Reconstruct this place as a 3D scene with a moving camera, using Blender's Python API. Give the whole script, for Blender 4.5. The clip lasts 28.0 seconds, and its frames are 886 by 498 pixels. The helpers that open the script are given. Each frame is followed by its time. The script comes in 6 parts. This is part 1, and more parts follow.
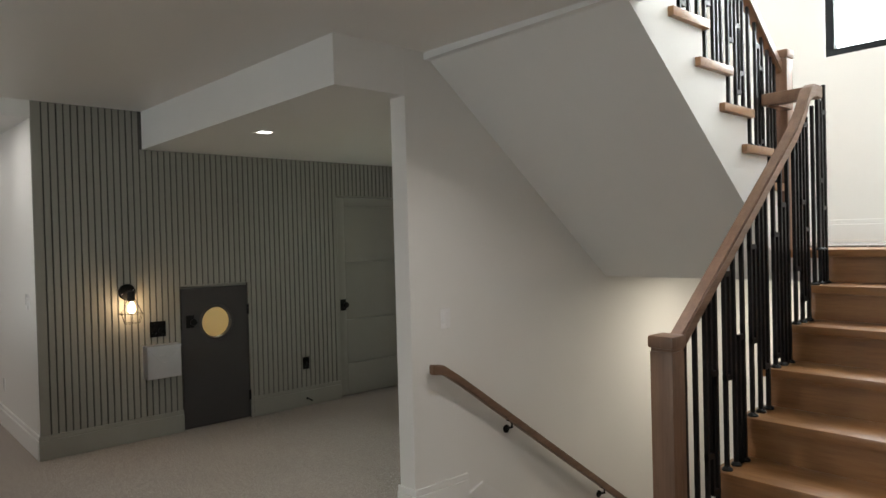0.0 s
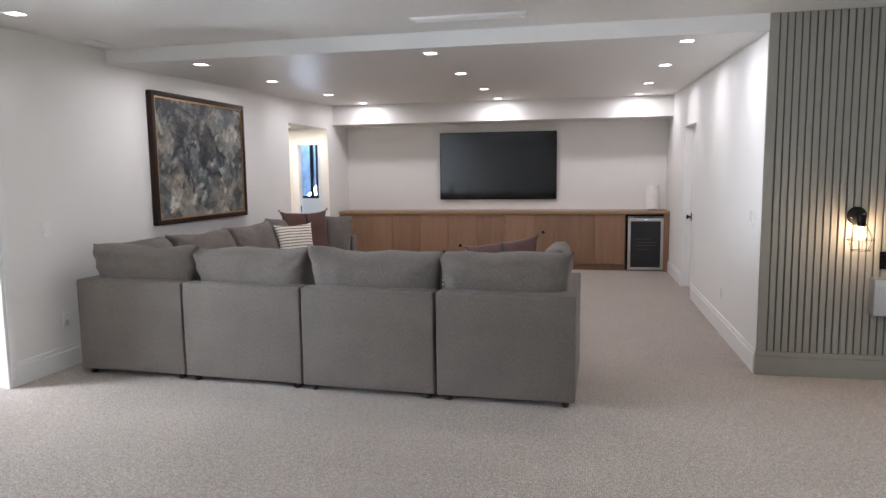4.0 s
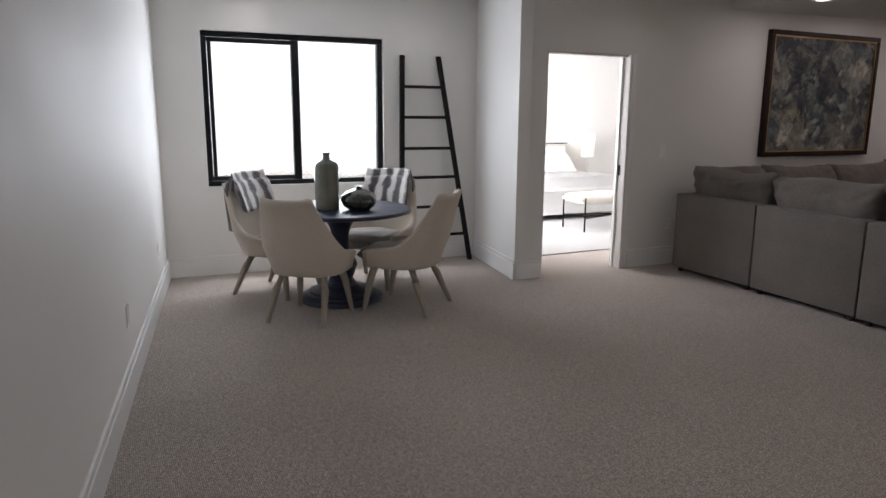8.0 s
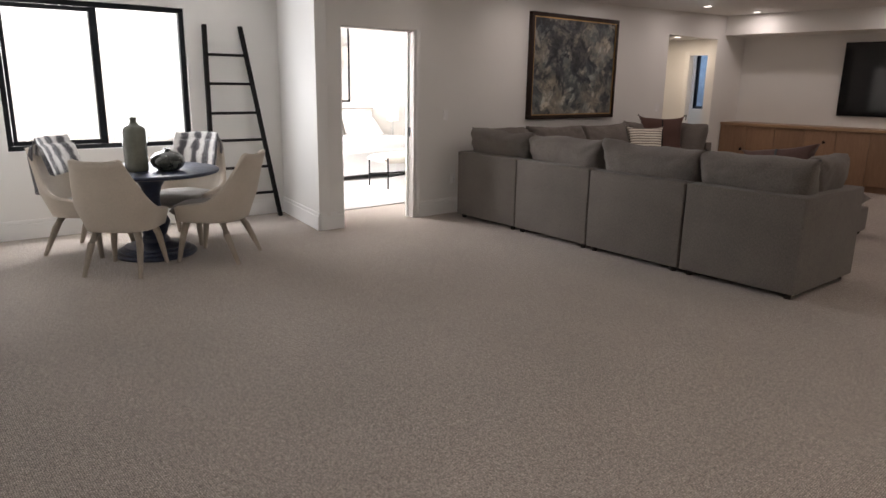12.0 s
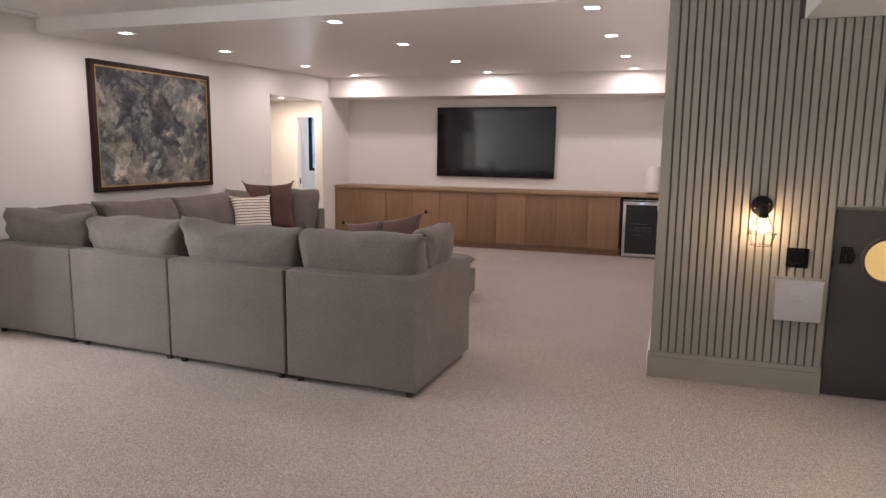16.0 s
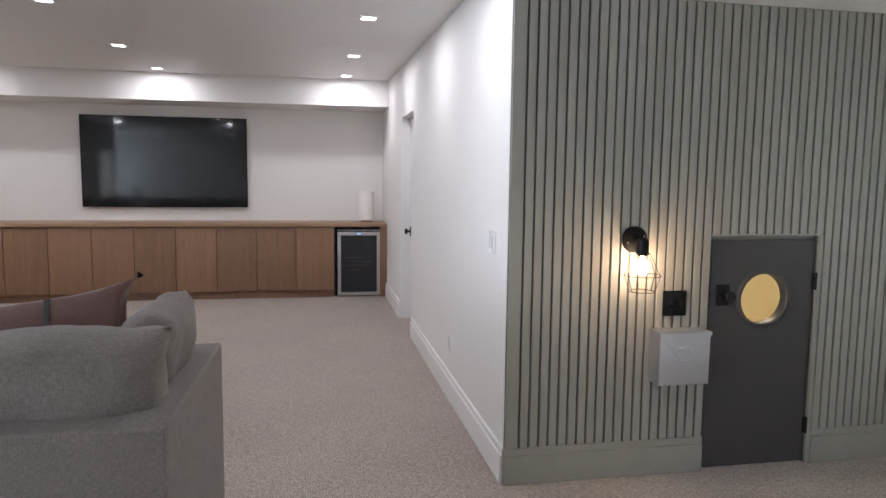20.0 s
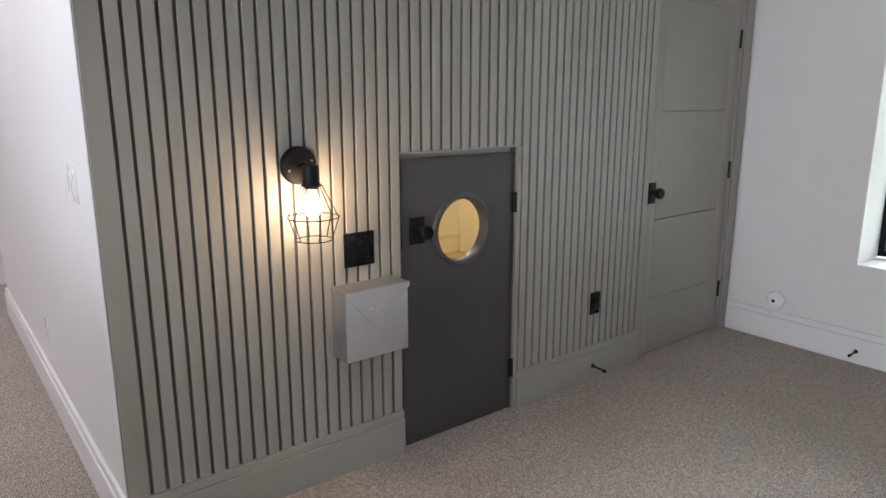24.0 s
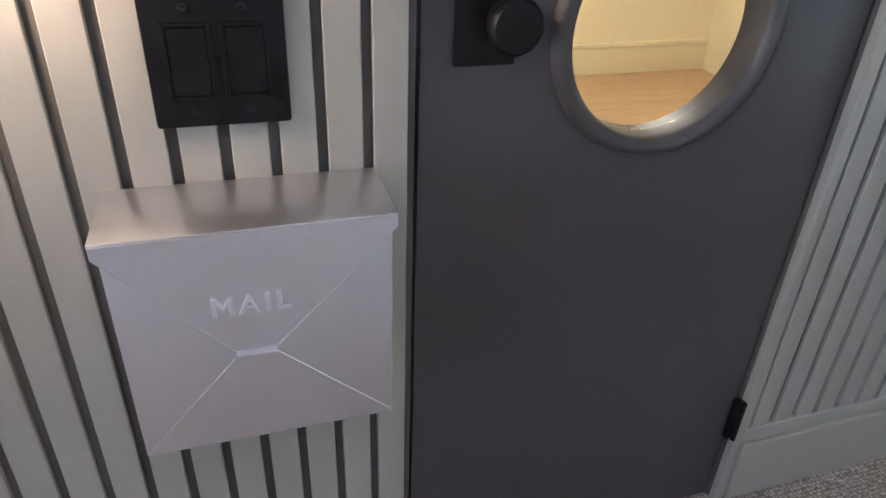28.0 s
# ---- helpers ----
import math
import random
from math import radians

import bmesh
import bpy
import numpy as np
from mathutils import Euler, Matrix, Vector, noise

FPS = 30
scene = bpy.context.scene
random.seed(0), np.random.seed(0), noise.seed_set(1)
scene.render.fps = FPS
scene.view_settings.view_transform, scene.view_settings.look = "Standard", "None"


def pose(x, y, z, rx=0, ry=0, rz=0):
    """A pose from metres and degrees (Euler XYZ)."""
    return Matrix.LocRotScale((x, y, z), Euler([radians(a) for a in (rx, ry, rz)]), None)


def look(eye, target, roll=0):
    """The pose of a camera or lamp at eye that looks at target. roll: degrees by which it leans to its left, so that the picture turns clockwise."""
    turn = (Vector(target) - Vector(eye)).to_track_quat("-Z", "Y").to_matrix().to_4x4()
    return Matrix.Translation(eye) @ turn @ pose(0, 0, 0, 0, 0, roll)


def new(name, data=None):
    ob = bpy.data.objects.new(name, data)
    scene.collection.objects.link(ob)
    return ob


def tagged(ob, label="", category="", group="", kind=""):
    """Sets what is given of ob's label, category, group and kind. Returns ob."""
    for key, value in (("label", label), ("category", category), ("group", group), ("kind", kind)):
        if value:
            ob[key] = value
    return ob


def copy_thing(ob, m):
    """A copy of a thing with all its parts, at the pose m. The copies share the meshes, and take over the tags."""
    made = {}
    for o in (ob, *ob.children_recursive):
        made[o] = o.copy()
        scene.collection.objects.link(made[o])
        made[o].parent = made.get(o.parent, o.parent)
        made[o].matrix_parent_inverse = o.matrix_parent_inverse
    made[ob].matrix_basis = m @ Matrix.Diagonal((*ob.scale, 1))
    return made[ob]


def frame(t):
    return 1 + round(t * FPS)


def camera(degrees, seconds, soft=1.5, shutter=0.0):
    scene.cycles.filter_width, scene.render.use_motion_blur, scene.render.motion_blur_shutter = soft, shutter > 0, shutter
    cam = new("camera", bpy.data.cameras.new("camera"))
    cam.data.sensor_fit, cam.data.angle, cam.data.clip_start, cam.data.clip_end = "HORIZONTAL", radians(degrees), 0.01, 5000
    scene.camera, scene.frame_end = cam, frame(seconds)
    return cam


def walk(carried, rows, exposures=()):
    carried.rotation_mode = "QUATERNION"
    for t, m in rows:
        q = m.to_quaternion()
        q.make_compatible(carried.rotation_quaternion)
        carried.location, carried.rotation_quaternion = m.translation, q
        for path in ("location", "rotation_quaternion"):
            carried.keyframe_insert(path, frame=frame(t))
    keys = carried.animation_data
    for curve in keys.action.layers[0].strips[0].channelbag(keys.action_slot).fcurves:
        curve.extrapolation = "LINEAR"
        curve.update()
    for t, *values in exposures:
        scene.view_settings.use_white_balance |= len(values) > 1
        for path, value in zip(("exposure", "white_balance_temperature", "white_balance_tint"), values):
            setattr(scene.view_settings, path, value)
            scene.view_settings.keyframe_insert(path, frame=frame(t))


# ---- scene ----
cam = camera(66.5, 28.0)
EXPO = [(0, -0.9, 6550, 7), (1, -0.25, 6500, 9), (2, 0.16, 6500, 14), (5, 0.2, 5750, 12), (6, -0.42, 6000, 14), (7, -0.95, 5950, 14), (8, -1.38, 6450, 17), (10, -1.17, 6700, 17), (13, -0.7, 6950, 19), (16, 0.2, 6750, 21), (17, 0.36, 6250, 17), (18, 0.34, 6200, 16), (19, 0.34, 5800, 14), (20, 0.22, 5800, 13), (22, 0.18, 5800, 15), (25, 0.42, 5900, 17), (26, 0.45, 5950, 18), (27, 0.72, 5680, 17), (28, 0.65, 5300, 17)]
PATH = [
    (0, (0.191, -0.208, 1.584), (1.533, 1.275, 1.556), -1.5),
    (0.5, (0.257, -0.237, 1.581), (1.36, 1.429, 1.497), -1.5),
    (1, (0.236, -0.179, 1.58), (1.053, 1.642, 1.444), -1.4),
    (1.5, (0.182, -0.143, 1.583), (0.782, 1.757, 1.414), -1.3),
    (2, (0.11, -0.102, 1.6), (0.472, 1.856, 1.406), -1.4),
    (2.5, (0.054, -0.088, 1.591), (0.196, 1.896, 1.384), -1.2),
    (4.5, (-0.012, 0.159, 1.565), (-0.62, 2.049, 1.324), -0.7),
    (5, (0.043, 0.143, 1.549), (-0.792, 1.944, 1.303), -0.7),
    (5.5, (0.117, 0.083, 1.555), (-0.922, 1.774, 1.306), -0.6),
    (6, (0.244, -0.003, 1.548), (-1.021, 1.526, 1.3), -0.5),
    (6.5, (0.395, -0.052, 1.536), (-1.032, 1.327, 1.286), -0.4),
    (7, (0.624, -0.132, 1.487), (-0.994, 1.015, 1.227), -0.0),
    (7.5, (0.793, -0.184, 1.411), (-0.939, 0.773, 1.121), 0.0),
    (8, (0.969, -0.238, 1.486), (-0.792, 0.63, 1.102), 0.4),
    (8.5, (1.17, -0.268, 1.508), (-0.584, 0.579, 1.054), 0.5),
    (9, (1.365, -0.297, 1.489), (-0.387, 0.548, 1.022), 0.6),
    (9.5, (1.516, -0.339, 1.464), (-0.236, 0.503, 0.993), 0.7),
    (10, (1.617, -0.397, 1.507), (-0.132, 0.444, 1.024), 0.8),
    (10.5, (1.672, -0.477, 1.531), (-0.056, 0.404, 1.041), 0.9),
    (11, (1.743, -0.506, 1.531), (0.089, 0.507, 1.044), 0.8),
    (11.5, (1.786, -0.517, 1.523), (0.222, 0.634, 1.042), 0.8),
    (12, (1.836, -0.508, 1.523), (0.371, 0.768, 1.046), 0.9),
    (12.5, (1.863, -0.51, 1.537), (0.497, 0.871, 1.064), 0.9),
    (13, (1.891, -0.432, 1.536), (0.611, 1.035, 1.081), 0.8),
    (13.5, (1.87, -0.234, 1.537), (0.687, 1.322, 1.116), 0.8),
    (15.5, (1.568, 0.498, 1.561), (0.854, 2.341, 1.253), 0.7),
    (16, (1.429, 0.751, 1.572), (0.785, 2.622, 1.277), 0.7),
    (16.5, (1.277, 0.995, 1.55), (0.723, 2.897, 1.271), 0.7),
    (17, (1.112, 1.246, 1.553), (0.669, 3.177, 1.28), 0.6),
    (17.5, (0.973, 1.498, 1.542), (0.614, 3.447, 1.28), 0.7),
    (18, (0.851, 1.767, 1.545), (0.536, 3.729, 1.312), 0.6),
    (18.5, (0.722, 2.012, 1.521), (0.459, 3.982, 1.299), 0.6),
    (19, (0.603, 2.253, 1.53), (0.412, 4.232, 1.308), 0.6),
    (19.5, (0.465, 2.363, 1.523), (0.602, 4.346, 1.306), 0.5),
    (20, (0.393, 2.472, 1.515), (0.77, 4.425, 1.307), 0.7),
    (20.5, (0.301, 2.534, 1.505), (0.887, 4.436, 1.306), 0.7),
    (21, (0.272, 2.582, 1.506), (1.02, 4.426, 1.31), 0.5),
    (21.5, (0.26, 2.652, 1.503), (1.172, 4.421, 1.306), 0.3),
    (22, (0.261, 2.69, 1.488), (1.326, 4.368, 1.266), 0.1),
    (22.5, (0.356, 2.782, 1.476), (1.526, 4.383, 1.218), -0.1),
    (24.5, (1.167, 3.704, 1.443), (2.361, 5.222, 0.92), 0.7),
    (25, (1.446, 3.96, 1.405), (2.581, 5.488, 0.791), 0.9),
    (25.5, (1.668, 4.189, 1.337), (2.717, 5.742, 0.638), 0.9),
    (26, (1.842, 4.388, 1.267), (2.802, 5.966, 0.501), 1.1),
    (26.5, (1.986, 4.539, 1.21), (2.83, 6.149, 0.376), 1.4),
    (27, (2.093, 4.648, 1.164), (2.779, 6.301, 0.272), 2.0),
    (27.5, (2.169, 4.75, 1.119), (2.754, 6.412, 0.172), 2.0),
    (28, (2.196, 4.887, 1.079), (2.745, 6.522, 0.067), 2.5),
]
walk(cam, [(t, look(eye, target, roll)) for t, eye, target, roll in PATH], EXPO)

# ---- world, sun and exposure ----
world = bpy.data.worlds.new("sky")
scene.world = world
world.use_nodes = True
wn = world.node_tree.nodes
sky = wn.new("ShaderNodeTexSky")
sky.sky_type, sky.sun_disc = "NISHITA", False
sky.sun_elevation, sky.sun_rotation = radians(52), radians(150)
wn["Background"].inputs[1].default_value = 0.15
world.node_tree.links.new(sky.outputs[0], wn["Background"].inputs[0])

sun = new("sun", bpy.data.lights.new("sun", "SUN"))
sun.data.energy, sun.data.angle, sun.data.color = 4.0, radians(0.6), (1.0, 0.95, 0.88)
sun.matrix_world = look((0.0, 0.0, 0.0), (-0.5, 0.22, -0.82))

# The plan: left wall, slatted wall, corner of the slatted wall, low and main ceilings, window nook.
XL, YS, XC = -4.06, 5.575, 1.315
MAIN, LOW, ENTRY = 2.70, 2.575, 2.39
NX, NY0 = -5.62, 0.178
PX, PY = -4.238, 3.068
TVY, CABY = 11.56, 11.02
STY, STX = 2.71, 2.575



def turned(x, y, angle):
    """A turn about an upright axis through (x, y)."""
    return Matrix.Translation((x, y, 0)) @ pose(0, 0, 0, 0, 0, angle) @ Matrix.Translation((-x, -y, 0))


# The walls of the dining nook and the west wall stand slightly askew to the others, and the ceilings rise a little to the far end.
SOUTH, NOOK, NORTH, WEST = turned(NX, NY0, -8.3), turned(NX, NY0, -3.7), turned(PX, PY, -10.6), turned(XL, TVY, -1.2)
MAINRISE, LOWRISE = 0.0165, 0.0215


def main_z(y):
    return MAIN - MAINRISE * (YS - y)


def low_z(y):
    return LOW + LOWRISE * (y - YS)


CAN_W, COOL = 7.4, (1.0, 0.93, 0.90)


def lamp(name, kind, place, watts, colour, size=0.1, target=None, spread=None, size_y=None):
    light = bpy.data.lights.new(name, kind)
    light.energy, light.color = watts, colour
    ob = new(name, light)
    if kind == "AREA":
        light.size = size
        if size_y:
            light.shape, light.size_y = "RECTANGLE", size_y
    else:
        light.shadow_soft_size = size
    if kind == "SPOT":
        light.spot_size, light.spot_blend = radians(spread or 120), 0.85
    if kind == "AREA" and spread:
        light.spread = radians(spread)
    ob.matrix_world = look(place, target) if target else pose(*place)
    return ob


# Area lamps standing in for daylight in the window openings and over the wells.
nook_sky = lamp("nook_daylight", "AREA", (NX + 0.03, 1.40, 1.53), 105, (0.84, 0.93, 1.0), 1.55, (0, 1.40, 1.3), size_y=1.33)
nook_sky.matrix_world = NOOK @ nook_sky.matrix_world
lamp("well_daylight", "AREA", (-6.44, 0.9, 4.5), 950, (0.90, 0.96, 1.0), 1.2, (-6.44, 0.9, 0), size_y=2.4)
lamp("bedroom_daylight", "AREA", (-6.7, 3.45, 1.5), 620, (0.95, 0.98, 1.0), 2.2, (-6.6, 8.2, 1.3), size_y=1.6)
lamp("stair_daylight", "AREA", (5.97, 1.03, 3.95), 285, (0.93, 0.97, 1.0), 1.3, (0.0, 1.0, 2.2), size_y=1.9)
lamp("hall_well_daylight", "AREA", (-6.0, 14.75, 3.4), 190, (0.42, 0.68, 1.0), 1.6, (-6.0, 14.8, 0), size_y=0.7)
lamp("hall_window_daylight", "AREA", (-6.06, 14.18, 1.65), 50, (0.76, 0.87, 1.0), 0.6, (-5.6, 10.4, 1.2), size_y=1.2)
# Fill lamp added under the court's closed roof; no opening is built there.
lamp("court_daylight", "AREA", (9.5, 5.4, 1.95), 1100, (0.93, 1.0, 0.97), 3.0, (9.5, 4.4, -2.0), size_y=4.0)

# ---- materials ----


def nodes_of(name):
    m = bpy.data.materials.new(name)
    m.use_nodes = True
    t = m.node_tree
    return m, t, t.nodes["Principled BSDF"]


def value(tree, node, socket, source):
    tree.links.new(source, node.inputs[socket])


def noise_tex(t, vec, scale, detail=3.0, rough=0.55):
    n = t.nodes.new("ShaderNodeTexNoise")
    n.inputs["Scale"].default_value, n.inputs["Detail"].default_value, n.inputs["Roughness"].default_value = scale, detail, rough
    t.links.new(vec, n.inputs["Vector"])
    return n.outputs["Fac"]


def coords(t, stretch=(1, 1, 1), kind="Object"):
    c, m = t.nodes.new("ShaderNodeTexCoord"), t.nodes.new("ShaderNodeMapping")
    m.inputs["Scale"].default_value = stretch
    t.links.new(c.outputs[kind], m.inputs["Vector"])
    return m.outputs["Vector"]


def ramp(t, fac, stops):
    r = t.nodes.new("ShaderNodeValToRGB")
    e = r.color_ramp.elements
    while len(e) < len(stops):
        e.new(0.5)
    for s, (at, col) in zip(e, stops):
        s.position, s.color = at, (*col, 1)
    t.links.new(fac, r.inputs[0])
    return r.outputs[0]


def mixed(t, fac, a, b, mode="MIX"):
    m = t.nodes.new("ShaderNodeMixRGB")
    m.blend_type = mode
    for socket, v in ((0, fac), (1, a), (2, b)):
        if isinstance(v, (int, float)):
            m.inputs[socket].default_value = v
        elif isinstance(v, tuple):
            m.inputs[socket].default_value = (*v, 1)
        else:
            t.links.new(v, m.inputs[socket])
    return m.outputs[0]


def bumped(t, bsdf, height, strength, distance):
    b = t.nodes.new("ShaderNodeBump")
    b.inputs["Strength"].default_value, b.inputs["Distance"].default_value = strength, distance
    t.links.new(height, b.inputs["Height"])
    t.links.new(b.outputs[0], bsdf.inputs["Normal"])


def shade(c, k):
    return tuple(min(1, v * k) for v in c)


def surface(name, col, rough=0.5, metal=0.0, var=0.06, vscale=2.0, grain=0.04, gscale=90.0, bump=0.15, bscale=160.0, deep=0.0006, stretch=(1, 1, 1), wear=0.08, coat=0.0):
    """A plain surface with variation at two scales, fine relief and uneven gloss."""
    m, t, b = nodes_of(name)
    v = coords(t, stretch)
    big, small = noise_tex(t, v, vscale), noise_tex(t, v, gscale, 2)
    one = ramp(t, big, [(0.3, shade(col, 1 - var)), (0.7, shade(col, 1 + var))])
    two = ramp(t, small, [(0.3, (1 - grain,) * 3), (0.7, (1, 1, 1))])
    value(t, b, "Base Color", mixed(t, 1.0, one, two, "MULTIPLY"))
    value(t, b, "Roughness", ramp(t, big, [(0.25, (max(rough - wear, 0.02),) * 3), (0.75, (min(rough + wear, 1),) * 3)]))
    b.inputs["Metallic"].default_value = metal
    b.inputs["Coat Weight"].default_value = coat
    if bump:
        bumped(t, b, noise_tex(t, v, bscale, 3), bump, deep)
    return m


def timber(name, light, dark, along="x", rough=0.42, fine=70.0, coat=0.0, deep=0.0006):
    """Wood with long grain along one axis, pores and a slow drift from piece to piece."""
    m, t, b = nodes_of(name)
    s = {"x": (0.6, 9, 9), "y": (9, 0.6, 9), "z": (9, 9, 0.6)}[along]
    info = t.nodes.new("ShaderNodeObjectInfo")
    add = t.nodes.new("ShaderNodeVectorMath")
    add.operation = "MULTIPLY_ADD"
    t.links.new(coords(t, s), add.inputs[0])
    add.inputs[1].default_value = (1, 1, 1)
    gap = t.nodes.new("ShaderNodeMath")
    gap.operation = "MULTIPLY"
    gap.inputs[1].default_value = 37.0
    t.links.new(info.outputs["Random"], gap.inputs[0])
    t.links.new(gap.outputs[0], add.inputs[2])
    v = add.outputs[0]
    big, pore = noise_tex(t, v, 2.2, 5, 0.6), noise_tex(t, v, fine / 5, 4, 0.7)
    colour = ramp(t, big, [(0.28, dark), (0.5, tuple((a + c) / 2 for a, c in zip(light, dark))), (0.75, light)])
    colour = mixed(t, 0.55, colour, ramp(t, pore, [(0.35, (0.72, 0.68, 0.64)), (0.6, (1, 1, 1))]), "MULTIPLY")
    tone = ramp(t, info.outputs["Random"], [(0.0, (0.80, 0.79, 0.78)), (1.0, (1.02, 1.02, 1.02))])
    value(t, b, "Base Color", mixed(t, 1.0, colour, tone, "MULTIPLY"))
    value(t, b, "Roughness", ramp(t, pore, [(0.3, (rough + 0.12,) * 3), (0.7, (rough - 0.05,) * 3)]))
    b.inputs["Coat Weight"].default_value = coat
    bumped(t, b, pore, 0.25, deep)
    return m


def cloth(name, col, thread=0.0022, var=0.10, deep=0.0006, rough=0.92, slub=0.2, sheen=0.15):
    """Woven cloth: crossing threads, slubs and soft uneven colour."""
    m, t, b = nodes_of(name)
    v = coords(t)
    big, mid, warp = noise_tex(t, v, 3.0, 4), noise_tex(t, coords(t, (1, 1, 4)), 60, 3, 0.7), noise_tex(t, coords(t, (4, 4, 1)), 48, 3, 0.7)
    wave = []
    for axis, direction in (("X", "X"), ("Z", "Z"), ("Y", "Y")):
        w = t.nodes.new("ShaderNodeTexWave")
        w.bands_direction = direction
        w.inputs["Scale"].default_value = 0.314 / thread
        w.inputs["Distortion"].default_value, w.inputs["Detail Scale"].default_value = 1.2, 3.0
        t.links.new(v, w.inputs["Vector"])
        wave.append(w.outputs["Fac"])
    weave = mixed(t, 0.5, mixed(t, 0.5, wave[0], wave[1]), wave[2])
    colour = ramp(t, big, [(0.3, shade(col, 1 - var)), (0.7, shade(col, 1 + var))])
    colour = mixed(t, 1.0, colour, ramp(t, mid, [(0.3, (1 - slub,) * 3), (0.7, (1, 1, 1))]), "MULTIPLY")
    colour = mixed(t, 1.0, colour, ramp(t, warp, [(0.34, (1 - slub * 0.9,) * 3), (0.62, (1, 1, 1))]), "MULTIPLY")
    colour = mixed(t, 0.14, colour, ramp(t, weave, [(0.2, (0.6,) * 3), (0.8, (1, 1, 1))]), "MULTIPLY")
    value(t, b, "Base Color", colour)
    b.inputs["Roughness"].default_value = rough
    b.inputs["Sheen Weight"].default_value = sheen
    bumped(t, b, mixed(t, 0.2, mixed(t, 0.5, mid, warp), weave), 0.5, deep)
    return m


def carpet(name, col, loop=0.007, deep=0.004):
    """Looped wool carpet: rounded loops in rows, painted shade between them, flecks and trodden patches."""
    m, t, b = nodes_of(name)
    v = coords(t, (1, 1, 0.2))
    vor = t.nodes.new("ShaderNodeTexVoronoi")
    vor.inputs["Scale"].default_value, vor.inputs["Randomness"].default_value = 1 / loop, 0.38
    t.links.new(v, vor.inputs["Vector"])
    patch, fleck, nap = noise_tex(t, v, 1.3, 4), noise_tex(t, v, 95, 3, 0.75), noise_tex(t, v, 40, 4, 0.7)
    colour = ramp(t, patch, [(0.3, shade(col, 0.92)), (0.7, shade(col, 1.06))])
    colour = mixed(t, 1.0, colour, ramp(t, fleck, [(0.36, (0.54, 0.53, 0.52)), (0.60, (1, 1, 1))]), "MULTIPLY")
    colour = mixed(t, 1.0, colour, ramp(t, nap, [(0.34, (0.70, 0.69, 0.68)), (0.62, (1, 1, 1))]), "MULTIPLY")
    # Shade in the gaps between loops is multiplied into the colour.
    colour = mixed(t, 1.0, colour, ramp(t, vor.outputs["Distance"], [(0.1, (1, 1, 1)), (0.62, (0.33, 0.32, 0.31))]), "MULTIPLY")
    value(t, b, "Base Color", colour)
    b.inputs["Roughness"].default_value = 0.95
    b.inputs["Sheen Weight"].default_value = 0.2
    inv = t.nodes.new("ShaderNodeInvert")
    t.links.new(vor.outputs["Distance"], inv.inputs["Color"])
    bumped(t, b, mixed(t, 0.35, inv.outputs[0], fleck), 0.9, deep)
    return m


def glow(name, col, strength):
    m, t, b = nodes_of(name)
    b.inputs["Base Color"].default_value = (*col, 1)
    b.inputs["Emission Color"].default_value = (*col, 1)
    b.inputs["Emission Strength"].default_value = strength
    return m


def pane(name, tint=(1, 1, 1), rough=0.0):
    m, t, b = nodes_of(name)
    b.inputs["Base Color"].default_value = (*tint, 1)
    b.inputs["Transmission Weight"].default_value = 1.0
    b.inputs["Roughness"].default_value, b.inputs["IOR"].default_value = rough, 1.05
    return m


WALL = surface("wall_paint", (0.80, 0.785, 0.755), 0.62, var=0.015, vscale=1.2, grain=0.02, gscale=220, bump=0.12, bscale=300, deep=0.0004)
CEIL = surface("ceiling_paint", (0.80, 0.785, 0.76), 0.44, var=0.015, vscale=0.8, grain=0.02, gscale=150, bump=0.10, bscale=180, deep=0.0004)
TRIM = surface("trim_paint", (0.82, 0.81, 0.79), 0.38, var=0.01, vscale=2, grain=0.015, bump=0.06, bscale=80, deep=0.0003)
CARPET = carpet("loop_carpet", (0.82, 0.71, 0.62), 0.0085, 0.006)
SAGE = surface("sage_paint", (0.2898, 0.276, 0.241), 0.48, var=0.03, vscale=3, grain=0.03, gscale=70, bump=0.12, bscale=60, deep=0.0004, stretch=(1, 1, 0.25))
# Sage darkened for the wall behind the slats: groove shade put into the colour.
GROOVESHADE = surface("shaded_groove_paint", (0.082, 0.079, 0.071), 0.75, var=0.06, vscale=3, grain=0.06, gscale=90, bump=0.2, bscale=120)
CHAR = surface("charcoal_paint", (0.048, 0.0435, 0.0435), 0.42, var=0.06, vscale=2.5, grain=0.06, gscale=120, bump=0.14, bscale=170, deep=0.0004)
BLACK = surface("black_metal", (0.006, 0.0056, 0.0055), 0.40, 0.0, var=0.12, vscale=9, bump=0.1, bscale=240, deep=0.0003)
BLACKP = surface("black_plastic", (0.004, 0.004, 0.0045), 0.26, 0, var=0.08, vscale=9, bump=0.05, bscale=240, deep=0.0002)
FRAME = surface("black_window_frame", (0.008, 0.010, 0.013), 0.4, 0, var=0.1, vscale=6, bump=0.08)
SOFA = cloth("grey_sofa_cloth", (0.202, 0.174, 0.152), 0.0030, slub=0.34, deep=0.0009, sheen=0.06)
RUST = cloth("rust_pillow_cloth", (0.125, 0.063, 0.050), 0.003, var=0.12)
BANDC = cloth("dark_band_cloth", (0.025, 0.021, 0.020), 0.002)
OATMEAL = cloth("oatmeal_chair_cloth", (0.62, 0.54, 0.45), 0.002, var=0.05, slub=0.10)
SEATG = cloth("taupe_seat_cloth", (0.30, 0.27, 0.24), 0.002, var=0.06)
LINEN = cloth("white_linen", (0.86, 0.85, 0.83), 0.0016, var=0.02, slub=0.04)
